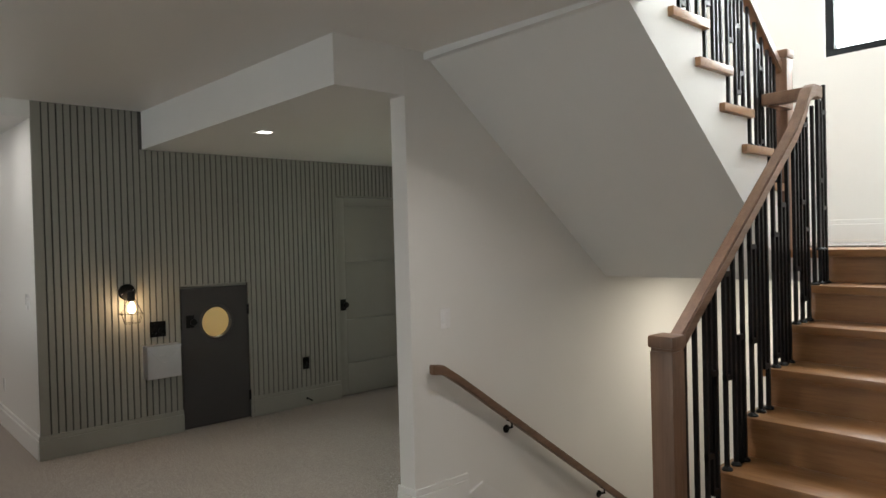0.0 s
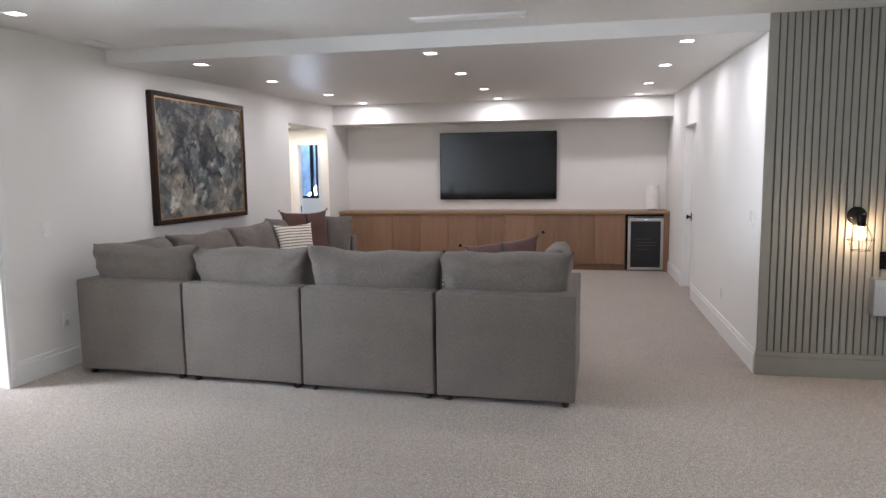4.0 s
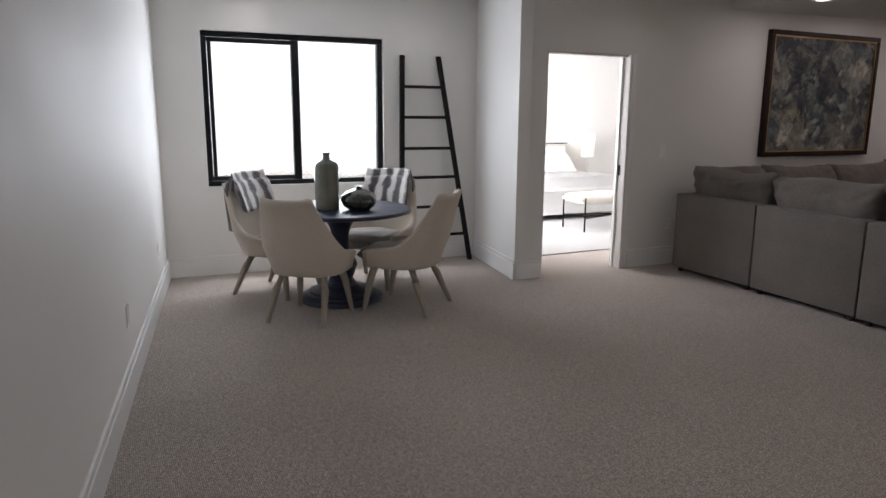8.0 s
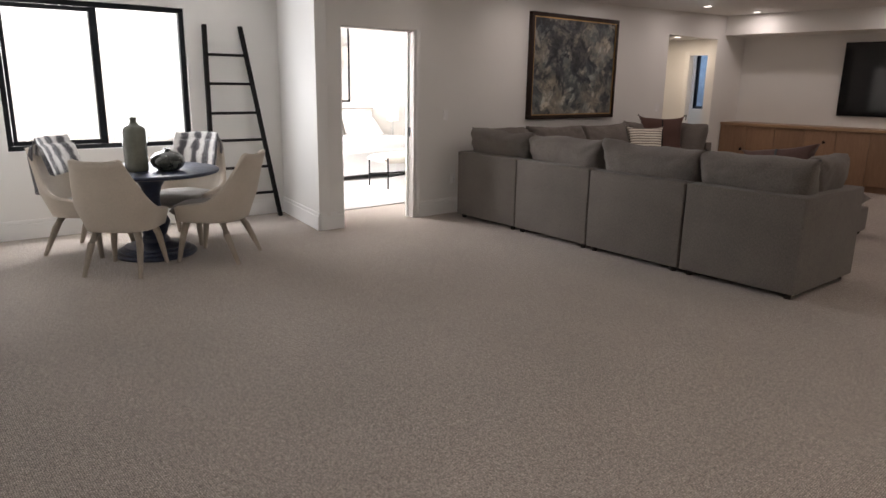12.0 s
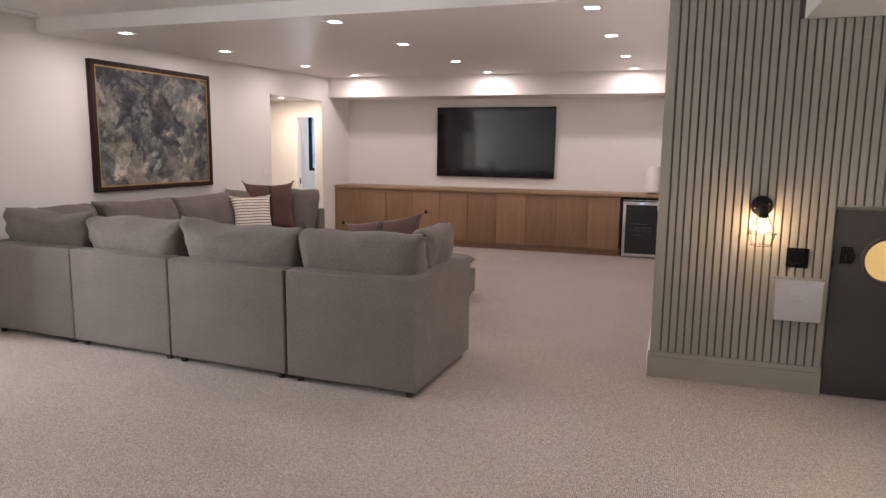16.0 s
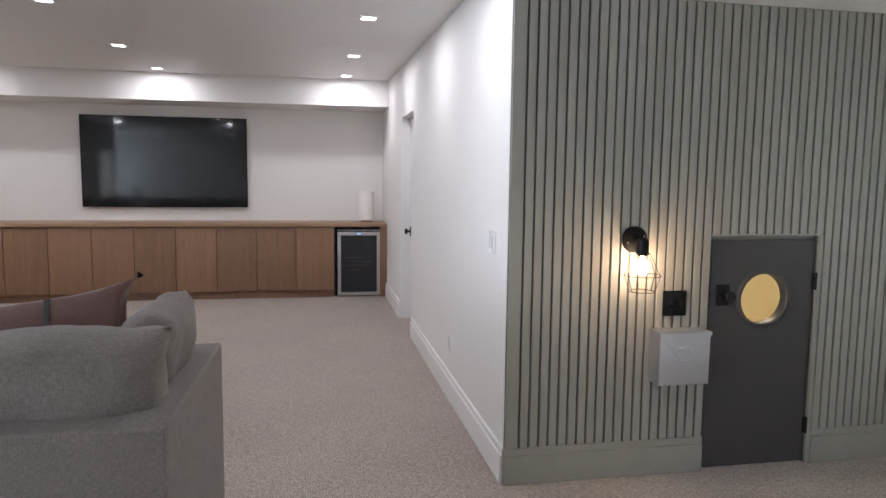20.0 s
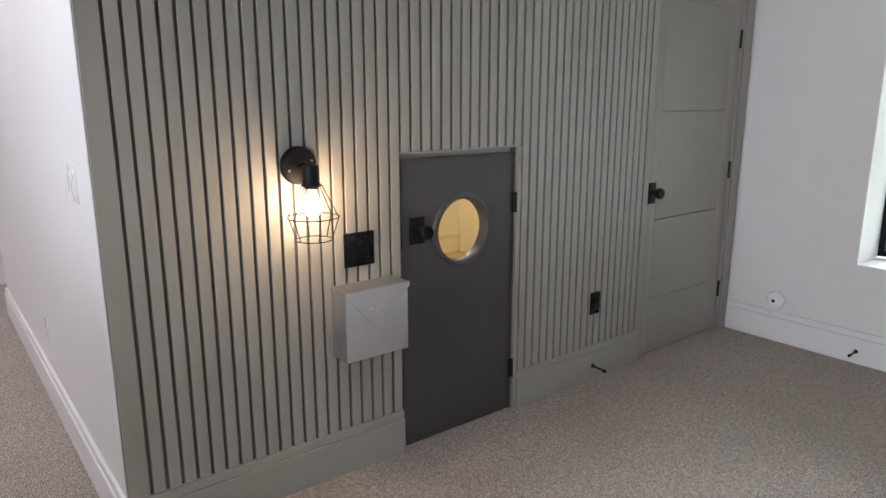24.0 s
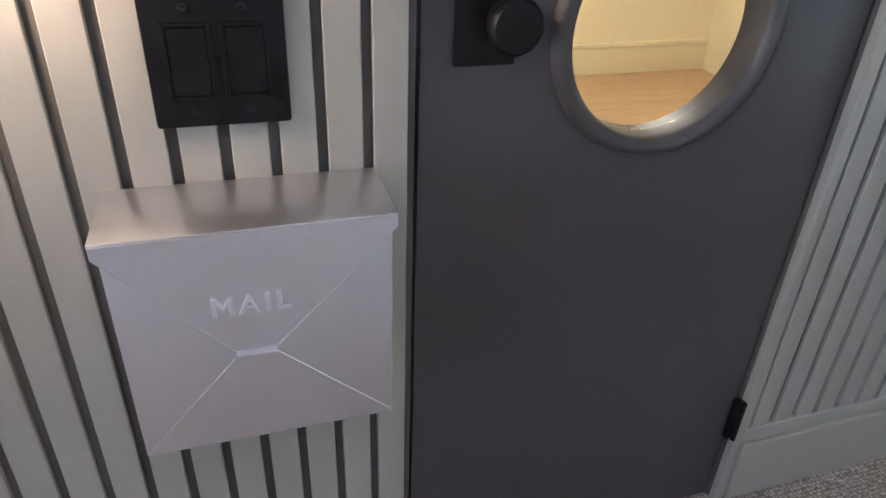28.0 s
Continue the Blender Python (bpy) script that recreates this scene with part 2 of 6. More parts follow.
BOUCLE = cloth("cream_boucle", (0.80, 0.76, 0.68), 0.006, var=0.05)
OAK = timber("cabinet_oak", (0.315, 0.185, 0.11), (0.25, 0.142, 0.082), "z", 0.5)
OAKTOP = timber("counter_oak", (0.43, 0.275, 0.165), (0.31, 0.19, 0.11), "x", 0.36)
TREAD = timber("stair_oak", (0.36, 0.175, 0.065), (0.245, 0.112, 0.038), "y", 0.34, coat=0.25)
RAIL = timber("rail_oak", (0.27, 0.155, 0.095), (0.17, 0.092, 0.055), "x", 0.4, coat=0.1)
NEWEL = timber("newel_oak", (0.27, 0.155, 0.095), (0.17, 0.092, 0.055), "z", 0.4, coat=0.1)
# The table's blue sky reflection is mixed into the ebony colour.
DARKW = timber("ebony_sky_sheen", (0.020, 0.029, 0.066), (0.009, 0.013, 0.030), "x", 0.36)
LADDERW = timber("ebony_ladder", (0.014, 0.012, 0.012), (0.007, 0.006, 0.006), "z", 0.5)
LEGW = timber("washed_leg_wood", (0.40, 0.34, 0.28), (0.30, 0.25, 0.20), "z", 0.55)
FRAMEW = timber("walnut_picture_frame", (0.040, 0.021, 0.014), (0.018, 0.010, 0.007), "z", 0.42)
FOOT = surface("dark_foot_wood", (0.03, 0.02, 0.015), 0.5)
STEEL = surface("brushed_steel", (0.60, 0.59, 0.58), 0.34, 1.0, var=0.03, vscale=3, grain=0.03, gscale=120, bump=0.04, bscale=200, deep=0.0002)
GALV = surface("silver_mailbox_paint", (0.62, 0.62, 0.65), 0.33, 0.92, var=0.03, vscale=4, grain=0.03, gscale=140, bump=0.06, bscale=120, deep=0.0002)
# Box silver made lighter: the raised letters' bright edges are put into the colour.
EMBOSSLIT = surface("lit_edge_silver", (0.70, 0.70, 0.73), 0.30, 0.65, var=0.02, bump=0)
GOLD = surface("gilt_fillet", (0.45, 0.28, 0.12), 0.35, 0.8, var=0.15, vscale=8)
SCREEN = surface("screen_glass", (0.006, 0.006, 0.007), 0.07, 0, var=0.05, vscale=2, grain=0, bump=0, wear=0.015)
WHITEP = surface("white_plastic", (0.90, 0.89, 0.88), 0.25, var=0.01, bump=0.03)
CONC = surface("well_concrete", (0.78, 0.77, 0.75), 0.85, var=0.06, vscale=1.2, grain=0.08, gscale=30, bump=0.4, bscale=40, deep=0.002)
STONE = surface("window_well_stone", (0.26, 0.30, 0.36), 0.85, var=0.3, vscale=4, grain=0.2, gscale=25, bump=0.7, bscale=14, deep=0.02)
GRAVEL = surface("gravel", (0.36, 0.33, 0.30), 0.9, var=0.3, vscale=30, grain=0.3, gscale=80, bump=1.0, bscale=45, deep=0.02)
SAGEGLZ = surface("grey_green_glaze", (0.13, 0.135, 0.105), 0.17, var=0.18, vscale=7, grain=0.10, gscale=45, bump=0.12, bscale=30, coat=0.6)
DARKGLZ = surface("dark_reactive_glaze", (0.035, 0.04, 0.034), 0.07, var=0.5, vscale=14, grain=0.3, gscale=40, bump=0.08, bscale=22, coat=1.0)
WARMW = surface("playroom_paint", (0.80, 0.72, 0.52), 0.6, var=0.02)
PLAYW = timber("playroom_bench_wood", (0.62, 0.45, 0.28), (0.52, 0.36, 0.21), "x", 0.5)
COURT = surface("court_wall_paint", (0.74, 0.78, 0.74), 0.7, var=0.03)
DECK = surface("metal_deck", (0.50, 0.54, 0.53), 0.45, 0.4, var=0.06)
COURTF = timber("court_floor_wood", (0.55, 0.40, 0.25), (0.45, 0.32, 0.19), "x", 0.3)
ORANGE = surface("rim_orange", (0.75, 0.10, 0.03), 0.4)
YELLOW = surface("yellow_plastic", (0.80, 0.50, 0.03), 0.35)
SHADE = surface("white_paper_shade", (0.86, 0.84, 0.80), 0.8, var=0.03, vscale=12)
RUGM = carpet("pale_bedroom_rug", (0.74, 0.73, 0.71), 0.012, 0.005)
CAN = glow("downlight_lens", (1.0, 0.95, 0.88), 9.0)
BULB = glow("warm_filament_bulb", (1.0, 0.70, 0.36), 26.0)
LEDB = glow("blue_display", (0.15, 0.45, 1.0), 5.0)
GLASS = pane("window_glass", (0.98, 1.0, 0.99))
DARKGL = surface("tinted_cooler_glass", (0.02, 0.022, 0.025), 0.08, 0, var=0.05, bump=0, wear=0.03)


for dull in (BLACKP, FRAME, LADDERW, FRAMEW, BLACK):
    dull.node_tree.nodes["Principled BSDF"].inputs["Specular IOR Level"].default_value = 0.22


def painting(name, stops, scale=1.6, warp=1.4, seedv=0.0):
    """Soft abstract brushwork in layers."""
    m, t, b = nodes_of(name)
    v = coords(t, (1, 1, 1.05))
    mp = t.nodes.new("ShaderNodeMapping")
    mp.inputs["Location"].default_value = (seedv, seedv * 0.7, seedv * 1.3)
    t.links.new(v, mp.inputs["Vector"])
    n = t.nodes.new("ShaderNodeTexNoise")
    n.inputs["Scale"].default_value, n.inputs["Detail"].default_value = scale, 9
    n.inputs["Roughness"].default_value, n.inputs["Distortion"].default_value = 0.62, warp
    t.links.new(mp.outputs[0], n.inputs["Vector"])
    warped = t.nodes.new("ShaderNodeVectorMath")
    warped.operation = "MULTIPLY_ADD"
    t.links.new(n.outputs["Color"], warped.inputs[0])
    warped.inputs[1].default_value = (0.75, 0.75, 0.75)
    t.links.new(mp.outputs[0], warped.inputs[2])
    dabs = []
    for size in (3.1, 6.5):
        cell = t.nodes.new("ShaderNodeTexVoronoi")
        cell.feature = "SMOOTH_F1"
        cell.inputs["Scale"].default_value, cell.inputs["Smoothness"].default_value = size * scale / 2.4, 0.35
        t.links.new(warped.outputs[0], cell.inputs["Vector"])
        grey = t.nodes.new("ShaderNodeRGBToBW")
        t.links.new(cell.outputs["Color"], grey.inputs[0])
        dabs.append(grey.outputs[0])
    tone = mixed(t, 0.55, mixed(t, 0.45, dabs[0], dabs[1]), n.outputs["Fac"])
    over = noise_tex(t, mp.outputs[0], scale * 4.6, 6, 0.7)
    base = ramp(t, mixed(t, 0.15, tone, over), stops)
    hue = ramp(t, noise_tex(t, mp.outputs[0], scale * 1.1, 3), [(0.38, (0.60, 0.74, 0.80)), (0.5, (0.92, 0.90, 0.86)), (0.62, (0.96, 0.90, 0.76))])
    colour = mixed(t, 0.75, base, hue, "MULTIPLY")
    value(t, b, "Base Color", colour)
    b.inputs["Roughness"].default_value = 0.45
    bumped(t, b, over, 0.3, 0.002)
    return m


ARTM = painting("abstract_canvas", [(0.38, (0.010, 0.012, 0.018)), (0.45, (0.055, 0.062, 0.070)), (0.51, (0.15, 0.15, 0.14)), (0.58, (0.29, 0.275, 0.24)), (0.65, (0.60, 0.57, 0.50))], 3.1, 0.45, 5.4)
ART2M = painting("bedroom_print_paper", [(0.3, (0.16, 0.16, 0.17)), (0.46, (0.46, 0.45, 0.44)), (0.56, (0.70, 0.68, 0.65)), (0.66, (0.72, 0.50, 0.36))], 2.2, 0.8, 7.7)


def fur(name):
    m, t, b = nodes_of(name)
    v = coords(t)
    w = t.nodes.new("ShaderNodeTexWave")
    w.bands_direction = "X"
    w.inputs["Scale"].default_value, w.inputs["Distortion"].default_value = 2.5, 2.0
    w.inputs["Detail"].default_value, w.inputs["Detail Scale"].default_value = 4.0, 5.0
    t.links.new(v, w.inputs["Vector"])
    hair = noise_tex(t, coords(t, (1, 1, 0.35)), 190, 4, 0.7)
    colour = ramp(t, w.outputs["Fac"], [(0.15, (0.055, 0.05, 0.055)), (0.45, (0.22, 0.20, 0.20)), (0.62, (0.70, 0.66, 0.63)), (0.9, (0.86, 0.83, 0.80))])
    value(t, b, "Base Color", mixed(t, 1.0, colour, ramp(t, hair, [(0.3, (0.55,) * 3), (0.65, (1, 1, 1))]), "MULTIPLY"))
    b.inputs["Roughness"].default_value, b.inputs["Sheen Weight"].default_value = 0.85, 0.6
    bumped(t, b, hair, 1.0, 0.006)
    return m


FUR = fur("striped_faux_fur")


def striped(name):
    m, t, b = nodes_of(name)
    v = coords(t)
    w = t.nodes.new("ShaderNodeTexWave")
    w.bands_direction = "Y"
    w.inputs["Scale"].default_value, w.inputs["Distortion"].default_value = 9.0, 0.4
    t.links.new(v, w.inputs["Vector"])
    value(t, b, "Base Color", ramp(t, w.outputs["Fac"], [(0.20, (0.22, 0.18, 0.145)), (0.36, (0.80, 0.74, 0.65))]))
    b.inputs["Roughness"].default_value = 0.9
    bumped(t, b, mixed(t, 0.4, w.outputs["Fac"], noise_tex(t, v, 260, 2)), 0.8, 0.004)
    return m


STRIPE = striped("cream_ribbed_cloth")

# ---- mesh tools ----


def box(bm, x0, x1, y0, y1, z0, z1, bevel=0.0, segs=2):
    r = bmesh.ops.create_cube(bm, size=1.0)
    bmesh.ops.scale(bm, vec=(abs(x1 - x0), abs(y1 - y0), abs(z1 - z0)), verts=r["verts"])
    bmesh.ops.translate(bm, vec=((x0 + x1) / 2, (y0 + y1) / 2, (z0 + z1) / 2), verts=r["verts"])
    if bevel:
        edges = list({e for v in r["verts"] for e in v.link_edges})
        bmesh.ops.bevel(bm, geom=edges, offset=bevel, segments=segs, profile=0.6, affect="EDGES")
    return r["verts"]


def tube(bm, points, radius, sides=8, close=False, radii=None):
    """A round bar along points; radii, where given, are one for each point."""
    pts = [Vector(p) for p in points]
    rings = []
    n = len(pts)
    for i, p in enumerate(pts):
        a = pts[(i - 1) % n] if (i or close) else p
        c = pts[(i + 1) % n] if (i < n - 1 or close) else p
        d = (c - a).normalized()
        up = Vector((0, 0, 1)) if abs(d.z) < 0.9 else Vector((1, 0, 0))
        u = d.cross(up).normalized()
        w = u.cross(d).normalized()
        r = radii[i] if radii else radius
        rings.append([bm.verts.new(p + r * (math.cos(k) * u + math.sin(k) * w)) for k in (2 * math.pi * j / sides for j in range(sides))])
    for i in range(n if close else n - 1):
        a, c = rings[i], rings[(i + 1) % n]
        for j in range(sides):
            bm.faces.new((a[j], a[(j + 1) % sides], c[(j + 1) % sides], c[j]))
    if not close:
        bm.faces.new(rings[0][::-1]), bm.faces.new(rings[-1])


def lathe(bm, profile, sides=40, centre=(0, 0, 0), axis="z"):
    """Turns (radius, height) pairs round an axis through centre."""
    rings = []
    for r, h in profile:
        ring = []
        for j in range(sides):
            a = 2 * math.pi * j / sides
            x, y = r * math.cos(a), r * math.sin(a)
            p = (x, y, h) if axis == "z" else (x, h, y)
            ring.append(bm.verts.new(Vector(centre) + Vector(p)))
        rings.append(ring)
    for a, c in zip(rings, rings[1:]):
        for j in range(sides):
            bm.faces.new((a[j], a[(j + 1) % sides], c[(j + 1) % sides], c[j]))
    for ring in (rings[0], rings[-1]):
        bm.faces.new(ring)
    bmesh.ops.recalc_face_normals(bm, faces=bm.faces)


def finish(ob, smooth):
    if smooth:
        for p in ob.data.polygons:
            p.use_smooth = True
        if smooth != "all":
            ob.data.set_sharp_from_angle(angle=radians(38))
    return ob


def mesh(name, bm, material, smooth=True):
    bmesh.ops.recalc_face_normals(bm, faces=bm.faces)
    me = bpy.data.meshes.new(name)
    bm.to_mesh(me)
    bm.free()
    me.materials.append(material)
    return finish(new(name, me), smooth)


def part(name, bm, material, parent, label="", smooth=True):
    ob = mesh(name, bm, material, smooth)
    ob.parent = parent
    return tagged(ob, label)


def boxpart(name, dims, material, parent, label="", bevel=0.0, segs=2):
    bm = bmesh.new()
    box(bm, *dims, bevel, segs)
    return part(name, bm, material, parent, label, bool(bevel))


def thing(name, x, y, z, label, category, group="", rz=0, kind="", rx=0, ry=0):
    ob = new(name)
    ob.empty_display_size = 0.1
    ob.matrix_basis = pose(x, y, z, rx, ry, rz)
    return tagged(ob, label, category, group, kind)


def fixed(name, boxes, material, label="", bevel=0.0):
    """A piece of the setting made of one or more boxes."""
    bm = bmesh.new()
    for b in boxes:
        box(bm, *b, bevel)
    return tagged(mesh(name, bm, material, bool(bevel)), label or name.replace("_", " "), kind="structure")


def nest(root, holder, *names):
    """Puts the named parts of a thing under one of its other parts."""
    kids = {}
    for ob in root.children:
        kids.setdefault(ob.name.split(".")[0], []).append(ob)
    for name in names:
        for ob in kids.get(name, []):
            ob.parent = kids[holder][0]


def cushion(bm, w, d, h, puff=0.35, n=14, sag=0.0, corner=0.12, seedn=0.0, lump=0.012, power=2.6, crease=0.0, rounded=0.0, power_u=0.0):
    """A stuffed cushion centred on the origin: w by d across, h thick, with a seam round its edge and uneven filling."""
    top, low = [], []
    for side, grid in ((1, top), (-1, low)):
        for i in range(n + 1):
            row = []
            for j in range(n + 1):
                u, v = 2 * i / n - 1, 2 * j / n - 1
                e = (max(0.0, 1 - abs(u) ** (power_u or power)) * max(0.0, 1 - abs(v) ** power)) ** puff
                pull = 1 - corner * (1 - abs(v) ** 2) * abs(u) ** 8 * 0.5
                pully = 1 - corner * (1 - abs(u) ** 2) * abs(v) ** 8 * 0.5
                x, y = u * w / 2 * pull, v * d / 2 * pully
                if rounded and (u or v):
                    r = max(abs(u), abs(v)) / (abs(u) ** rounded + abs(v) ** rounded) ** (1 / rounded)
                    x, y = x * r, y * r
                k = noise.noise(Vector((u * 1.7 + seedn, v * 1.7, side * 3 + seedn))) * lump
                z = side * (h / 2 * e) + k * e + sag * (u * u)
                if crease:
                    near = (abs(u) ** 3 + abs(v) ** 3) * e
                    z += side * crease * near * noise.noise(Vector((u * 5 + seedn, v * 5, side * 7)))
                    y += crease * 0.8 * noise.noise(Vector((u * 1.5 + seedn, side * 0.0, 4.0))) * abs(v) ** 2
                row.append(bm.verts.new((x, y, z)))
            grid.append(row)
    for grid, flip in ((top, False), (low, True)):
        for i in range(n):
            for j in range(n):
                f = (grid[i][j], grid[i + 1][j], grid[i + 1][j + 1], grid[i][j + 1])
                bm.faces.new(f[::-1] if flip else f)
    bmesh.ops.remove_doubles(bm, verts=bm.verts, dist=0.0008)


def placed(bm, m):
    bmesh.ops.transform(bm, matrix=m, verts=bm.verts)
    return bm

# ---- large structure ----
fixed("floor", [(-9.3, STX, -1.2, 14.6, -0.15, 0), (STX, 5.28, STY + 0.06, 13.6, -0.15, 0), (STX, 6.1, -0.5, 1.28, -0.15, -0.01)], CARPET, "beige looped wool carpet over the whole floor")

fixed("wall_south", [(NX - 0.2, 2.95, NY0 - 0.15, NY0, 0, 2.9)], WALL, "white painted wall beside the dining nook").matrix_basis = SOUTH
fixed("wall_stair_return", [(2.66, 2.80, -1.19, 0.10, 0, 2.9)], WALL, "short white wall beside the stairs")
WY0, WY1, WZ0, WZ1 = 0.577, 2.275, 0.830, 2.232
fixed("wall_window_nook", [(NX - 0.2, NX, NY0 - 0.15, WY0, 0, 2.9), (NX - 0.2, NX, WY1, 3.5, 0, 2.9), (NX - 0.2, NX, WY0, WY1, 0, WZ0), (NX - 0.2, NX, WY0, WY1, WZ1, 2.9)], WALL, "white wall with the nook window").matrix_basis = NOOK
fixed("wall_nook_north", [(PX - 1.3, PX, PY, PY + 0.12, 0, 2.9)], WALL, "short white wall beside the ladder").matrix_basis = NORTH
DY0, DY1, DZ = 3.352, 4.319, 2.076
WY, HY0, HY1, HZ = 3.09, 9.21, 10.645, 2.303
fixed("wall_west", [(XL - 0.15, XL, WY, DY0, 0, 2.9), (XL - 0.15, XL, DY0, DY1, DZ, 2.9), (XL - 0.15, XL, DY1, HY0, 0, 2.9), (XL - 0.15, XL, HY0, HY1, HZ, 2.9), (XL - 0.15, XL, HY1, 11.71, 0, 2.9)], WALL, "white wall with bedroom door and hall opening").matrix_basis = WEST
fixed("wall_north", [(XL, XC, TVY, TVY + 0.15, 0, 2.9)], WALL, "white wall behind the television")
EY0, EY1, EZ = 8.76, 9.66, 2.14
fixed("wall_east", [(XC, XC + 0.14, YS + 0.13, EY0, 0, 2.9), (XC, XC + 0.14, EY0, EY1, EZ, 2.9), (XC, XC + 0.14, EY1, 11.71, 0, 2.9), (XC, XC + 0.14, YS + 0.03, YS + 0.13, 0, 2.9)], WALL, "white side wall with a recessed door")
SX0, SX1, SZ = 2.390, 3.005, 1.24
CX0, CX1, CZ = 3.985, 4.835, 2.06
slat_wall = fixed("wall_slatted", [(XC + 0.002, XC + 0.14, YS + 0.0085, YS + 0.029, 0, 2.75), (XC + 0.14, SX0, YS + 0.0085, YS + 0.13, 0, 2.75), (SX0, SX1, YS + 0.0085, YS + 0.13, SZ, 2.75), (SX1, CX0, YS + 0.0085, YS + 0.13, 0, 2.75), (CX0, CX1, YS + 0.0085, YS + 0.13, CZ, 2.75), (CX1, 5.28, YS + 0.0085, YS + 0.13, 0, 2.75)], GROOVESHADE, "wall clad in narrow grey-green upright slats, groove shade put into its backing colour")
GY0, GY1, GZ0, GZ1 = 3.30, 4.86, 0.535, 2.25
fixed("wall_court", [(4.925, 5.28, STY + 0.13, GY0, 0, 2.5), (4.925, 5.28, GY1, YS + 0.0085, 0, 2.5), (4.925, 5.28, GY0, GY1, 0, GZ0), (4.925, 5.28, GY0, GY1, GZ1, 2.5)], WALL, "white wall with a deep window to the ball court")
fixed("wall_stair", [(STX, 6.0, STY, STY + 0.13, -3.0, 5.6)], WALL, "white stair wall with a handrail")
UW0, UW1, UZ0, UZ1 = 0.35, 1.70, 2.93, 5.0
fixed("wall_stair_end", [(6.0, 6.15, -0.1, UW0, -3, 5.6), (6.0, 6.15, UW1, STY + 0.13, -3, 5.6), (6.0, 6.15, UW0, UW1, -3, UZ0), (6.0, 6.15, UW0, UW1, UZ1, 5.6)], WALL, "white stair wall with a high window")
fixed("wall_stair_south", [(2.80, 6.0, -0.05, 0.10, -3, 5.6)], WALL, "white wall beside the stairs")
fixed("wall_above_stair", [(2.60, 2.72, 0.10, STY, 2.82, 5.6), (STX, 2.72, 0.10, STY, -3.0, -0.15)], WALL, "white wall over the stair opening")
fixed("ceiling_main", [(NX - 0.2, 2.72, NY0 - 1.35, YS, MAIN, MAIN + 0.12)], CEIL, "white painted ceiling").matrix_basis = Matrix.Translation((0, YS, MAIN)) @ pose(0, 0, 0, math.degrees(math.atan(MAINRISE))) @ Matrix.Translation((0, -YS, -MAIN))
fixed("ceiling_low", [(XL - 0.2, XC, YS, TVY, LOW, LOW + 0.3)], CEIL, "lower white ceiling over the sofa").matrix_basis = Matrix.Translation((0, YS, LOW)) @ pose(0, 0, 0, math.degrees(math.atan(LOWRISE))) @ Matrix.Translation((0, -YS, -LOW))
fixed("ceiling_entry", [(2.113, STX, STY, YS + 0.0085, ENTRY, MAIN), (STX, 5.1, STY + 0.13, YS + 0.0085, ENTRY, MAIN)], CEIL, "dropped white ceiling before the slatted wall")
fixed("ceiling_stair", [(2.6, 6.15, -0.05, STY + 0.13, 5.6, 5.7)], CEIL, "white ceiling high over the stairs")
fixed("trim_beam", [(2.72, 2.86, 0.10, STY, 2.61, 2.82)], TRIM, "white beam at the edge of the stair opening")
fixed("trim_soffit", [(XL - 0.02, XC, 10.87, TVY, 2.375, LOW + 0.2)], WALL, "white soffit over the television wall")

# Bedroom, hall and the room behind it.
fixed("wall_bedroom_far", [(-8.80, -8.65, 3.15, 8.6, 0, 2.9)], WALL, "white bedroom wall behind the bed")
fixed("wall_bedroom_south", [(-8.80, -7.9, 3.28, 3.43, 0, 2.9), (-7.9, -5.5, 3.28, 3.43, 0, 0.7), (-7.9, -5.5, 3.28, 3.43, 2.35, 2.9)], WALL, "white bedroom window wall")
fixed("wall_bedroom_north", [(-8.80, XL - 0.15, 8.6, 8.75, 0, 2.9)], WALL, "white wall between bedroom and hall")
fixed("ceiling_bedroom", [(-8.80, XL - 0.15, 3.15, 8.75, 2.68, 2.82)], CEIL, "white bedroom ceiling")
fixed("wall_hall", [(-6.3, -6.15, 8.75, 11.05, 0, 2.6), (-7.6, -4.80, 11.05, 11.17, 0, 2.6), (-4.80, XL - 0.15, 11.05, 11.17, 2.07, 2.6), (XL - 0.15, XL, 11.71, 14.35, 0, 2.6), (-7.6, -7.45, 11.17, 14.35, 0, 2.6)], WALL, "cream-lit hall wall with a doorway")
fixed("wall_hall_north", [(-7.45, -6.42, 14.2, 14.35, 0, 2.6), (-5.70, XL - 0.15, 14.2, 14.35, 0, 2.6), (-6.42, -5.70, 14.2, 14.35, 0, 1.04), (-6.42, -5.70, 14.2, 14.35, 2.29, 2.6)], WALL, "white wall with a small window")
fixed("ceiling_hall", [(-7.6, XL - 0.15, 8.75, 14.35, 2.34, 2.44)], CEIL, "white hall ceiling")

# Light wells outside the windows.
fixed("window_well", [(-7.27, -7.12, -0.6, 2.1, 0.2, 4.6), (-7.27, NX - 0.2, -0.75, -0.6, 0.2, 4.6)], CONC, "pale concrete window well")
bm = bmesh.new()
grid = [[bm.verts.new((-7.12 + 1.5 * i / 40, -0.6 + 2.9 * j / 80, 0.74 + 0.05 * noise.noise(Vector((i * 0.3, j * 0.3, 0))) + 0.03 * noise.noise(Vector((i * 0.9, j * 0.9, 4))) + 0.10 * (j / 80))) for j in range(81)] for i in range(41)]
for i in range(40):
    for j in range(80):
        bm.faces.new((grid[i][j], grid[i + 1][j], grid[i + 1][j + 1], grid[i][j + 1]))
tagged(mesh("gravel", bm, GRAVEL), "grey gravel on the bottom of the window well", "gravel", kind="stuff")
bm = bmesh.new()
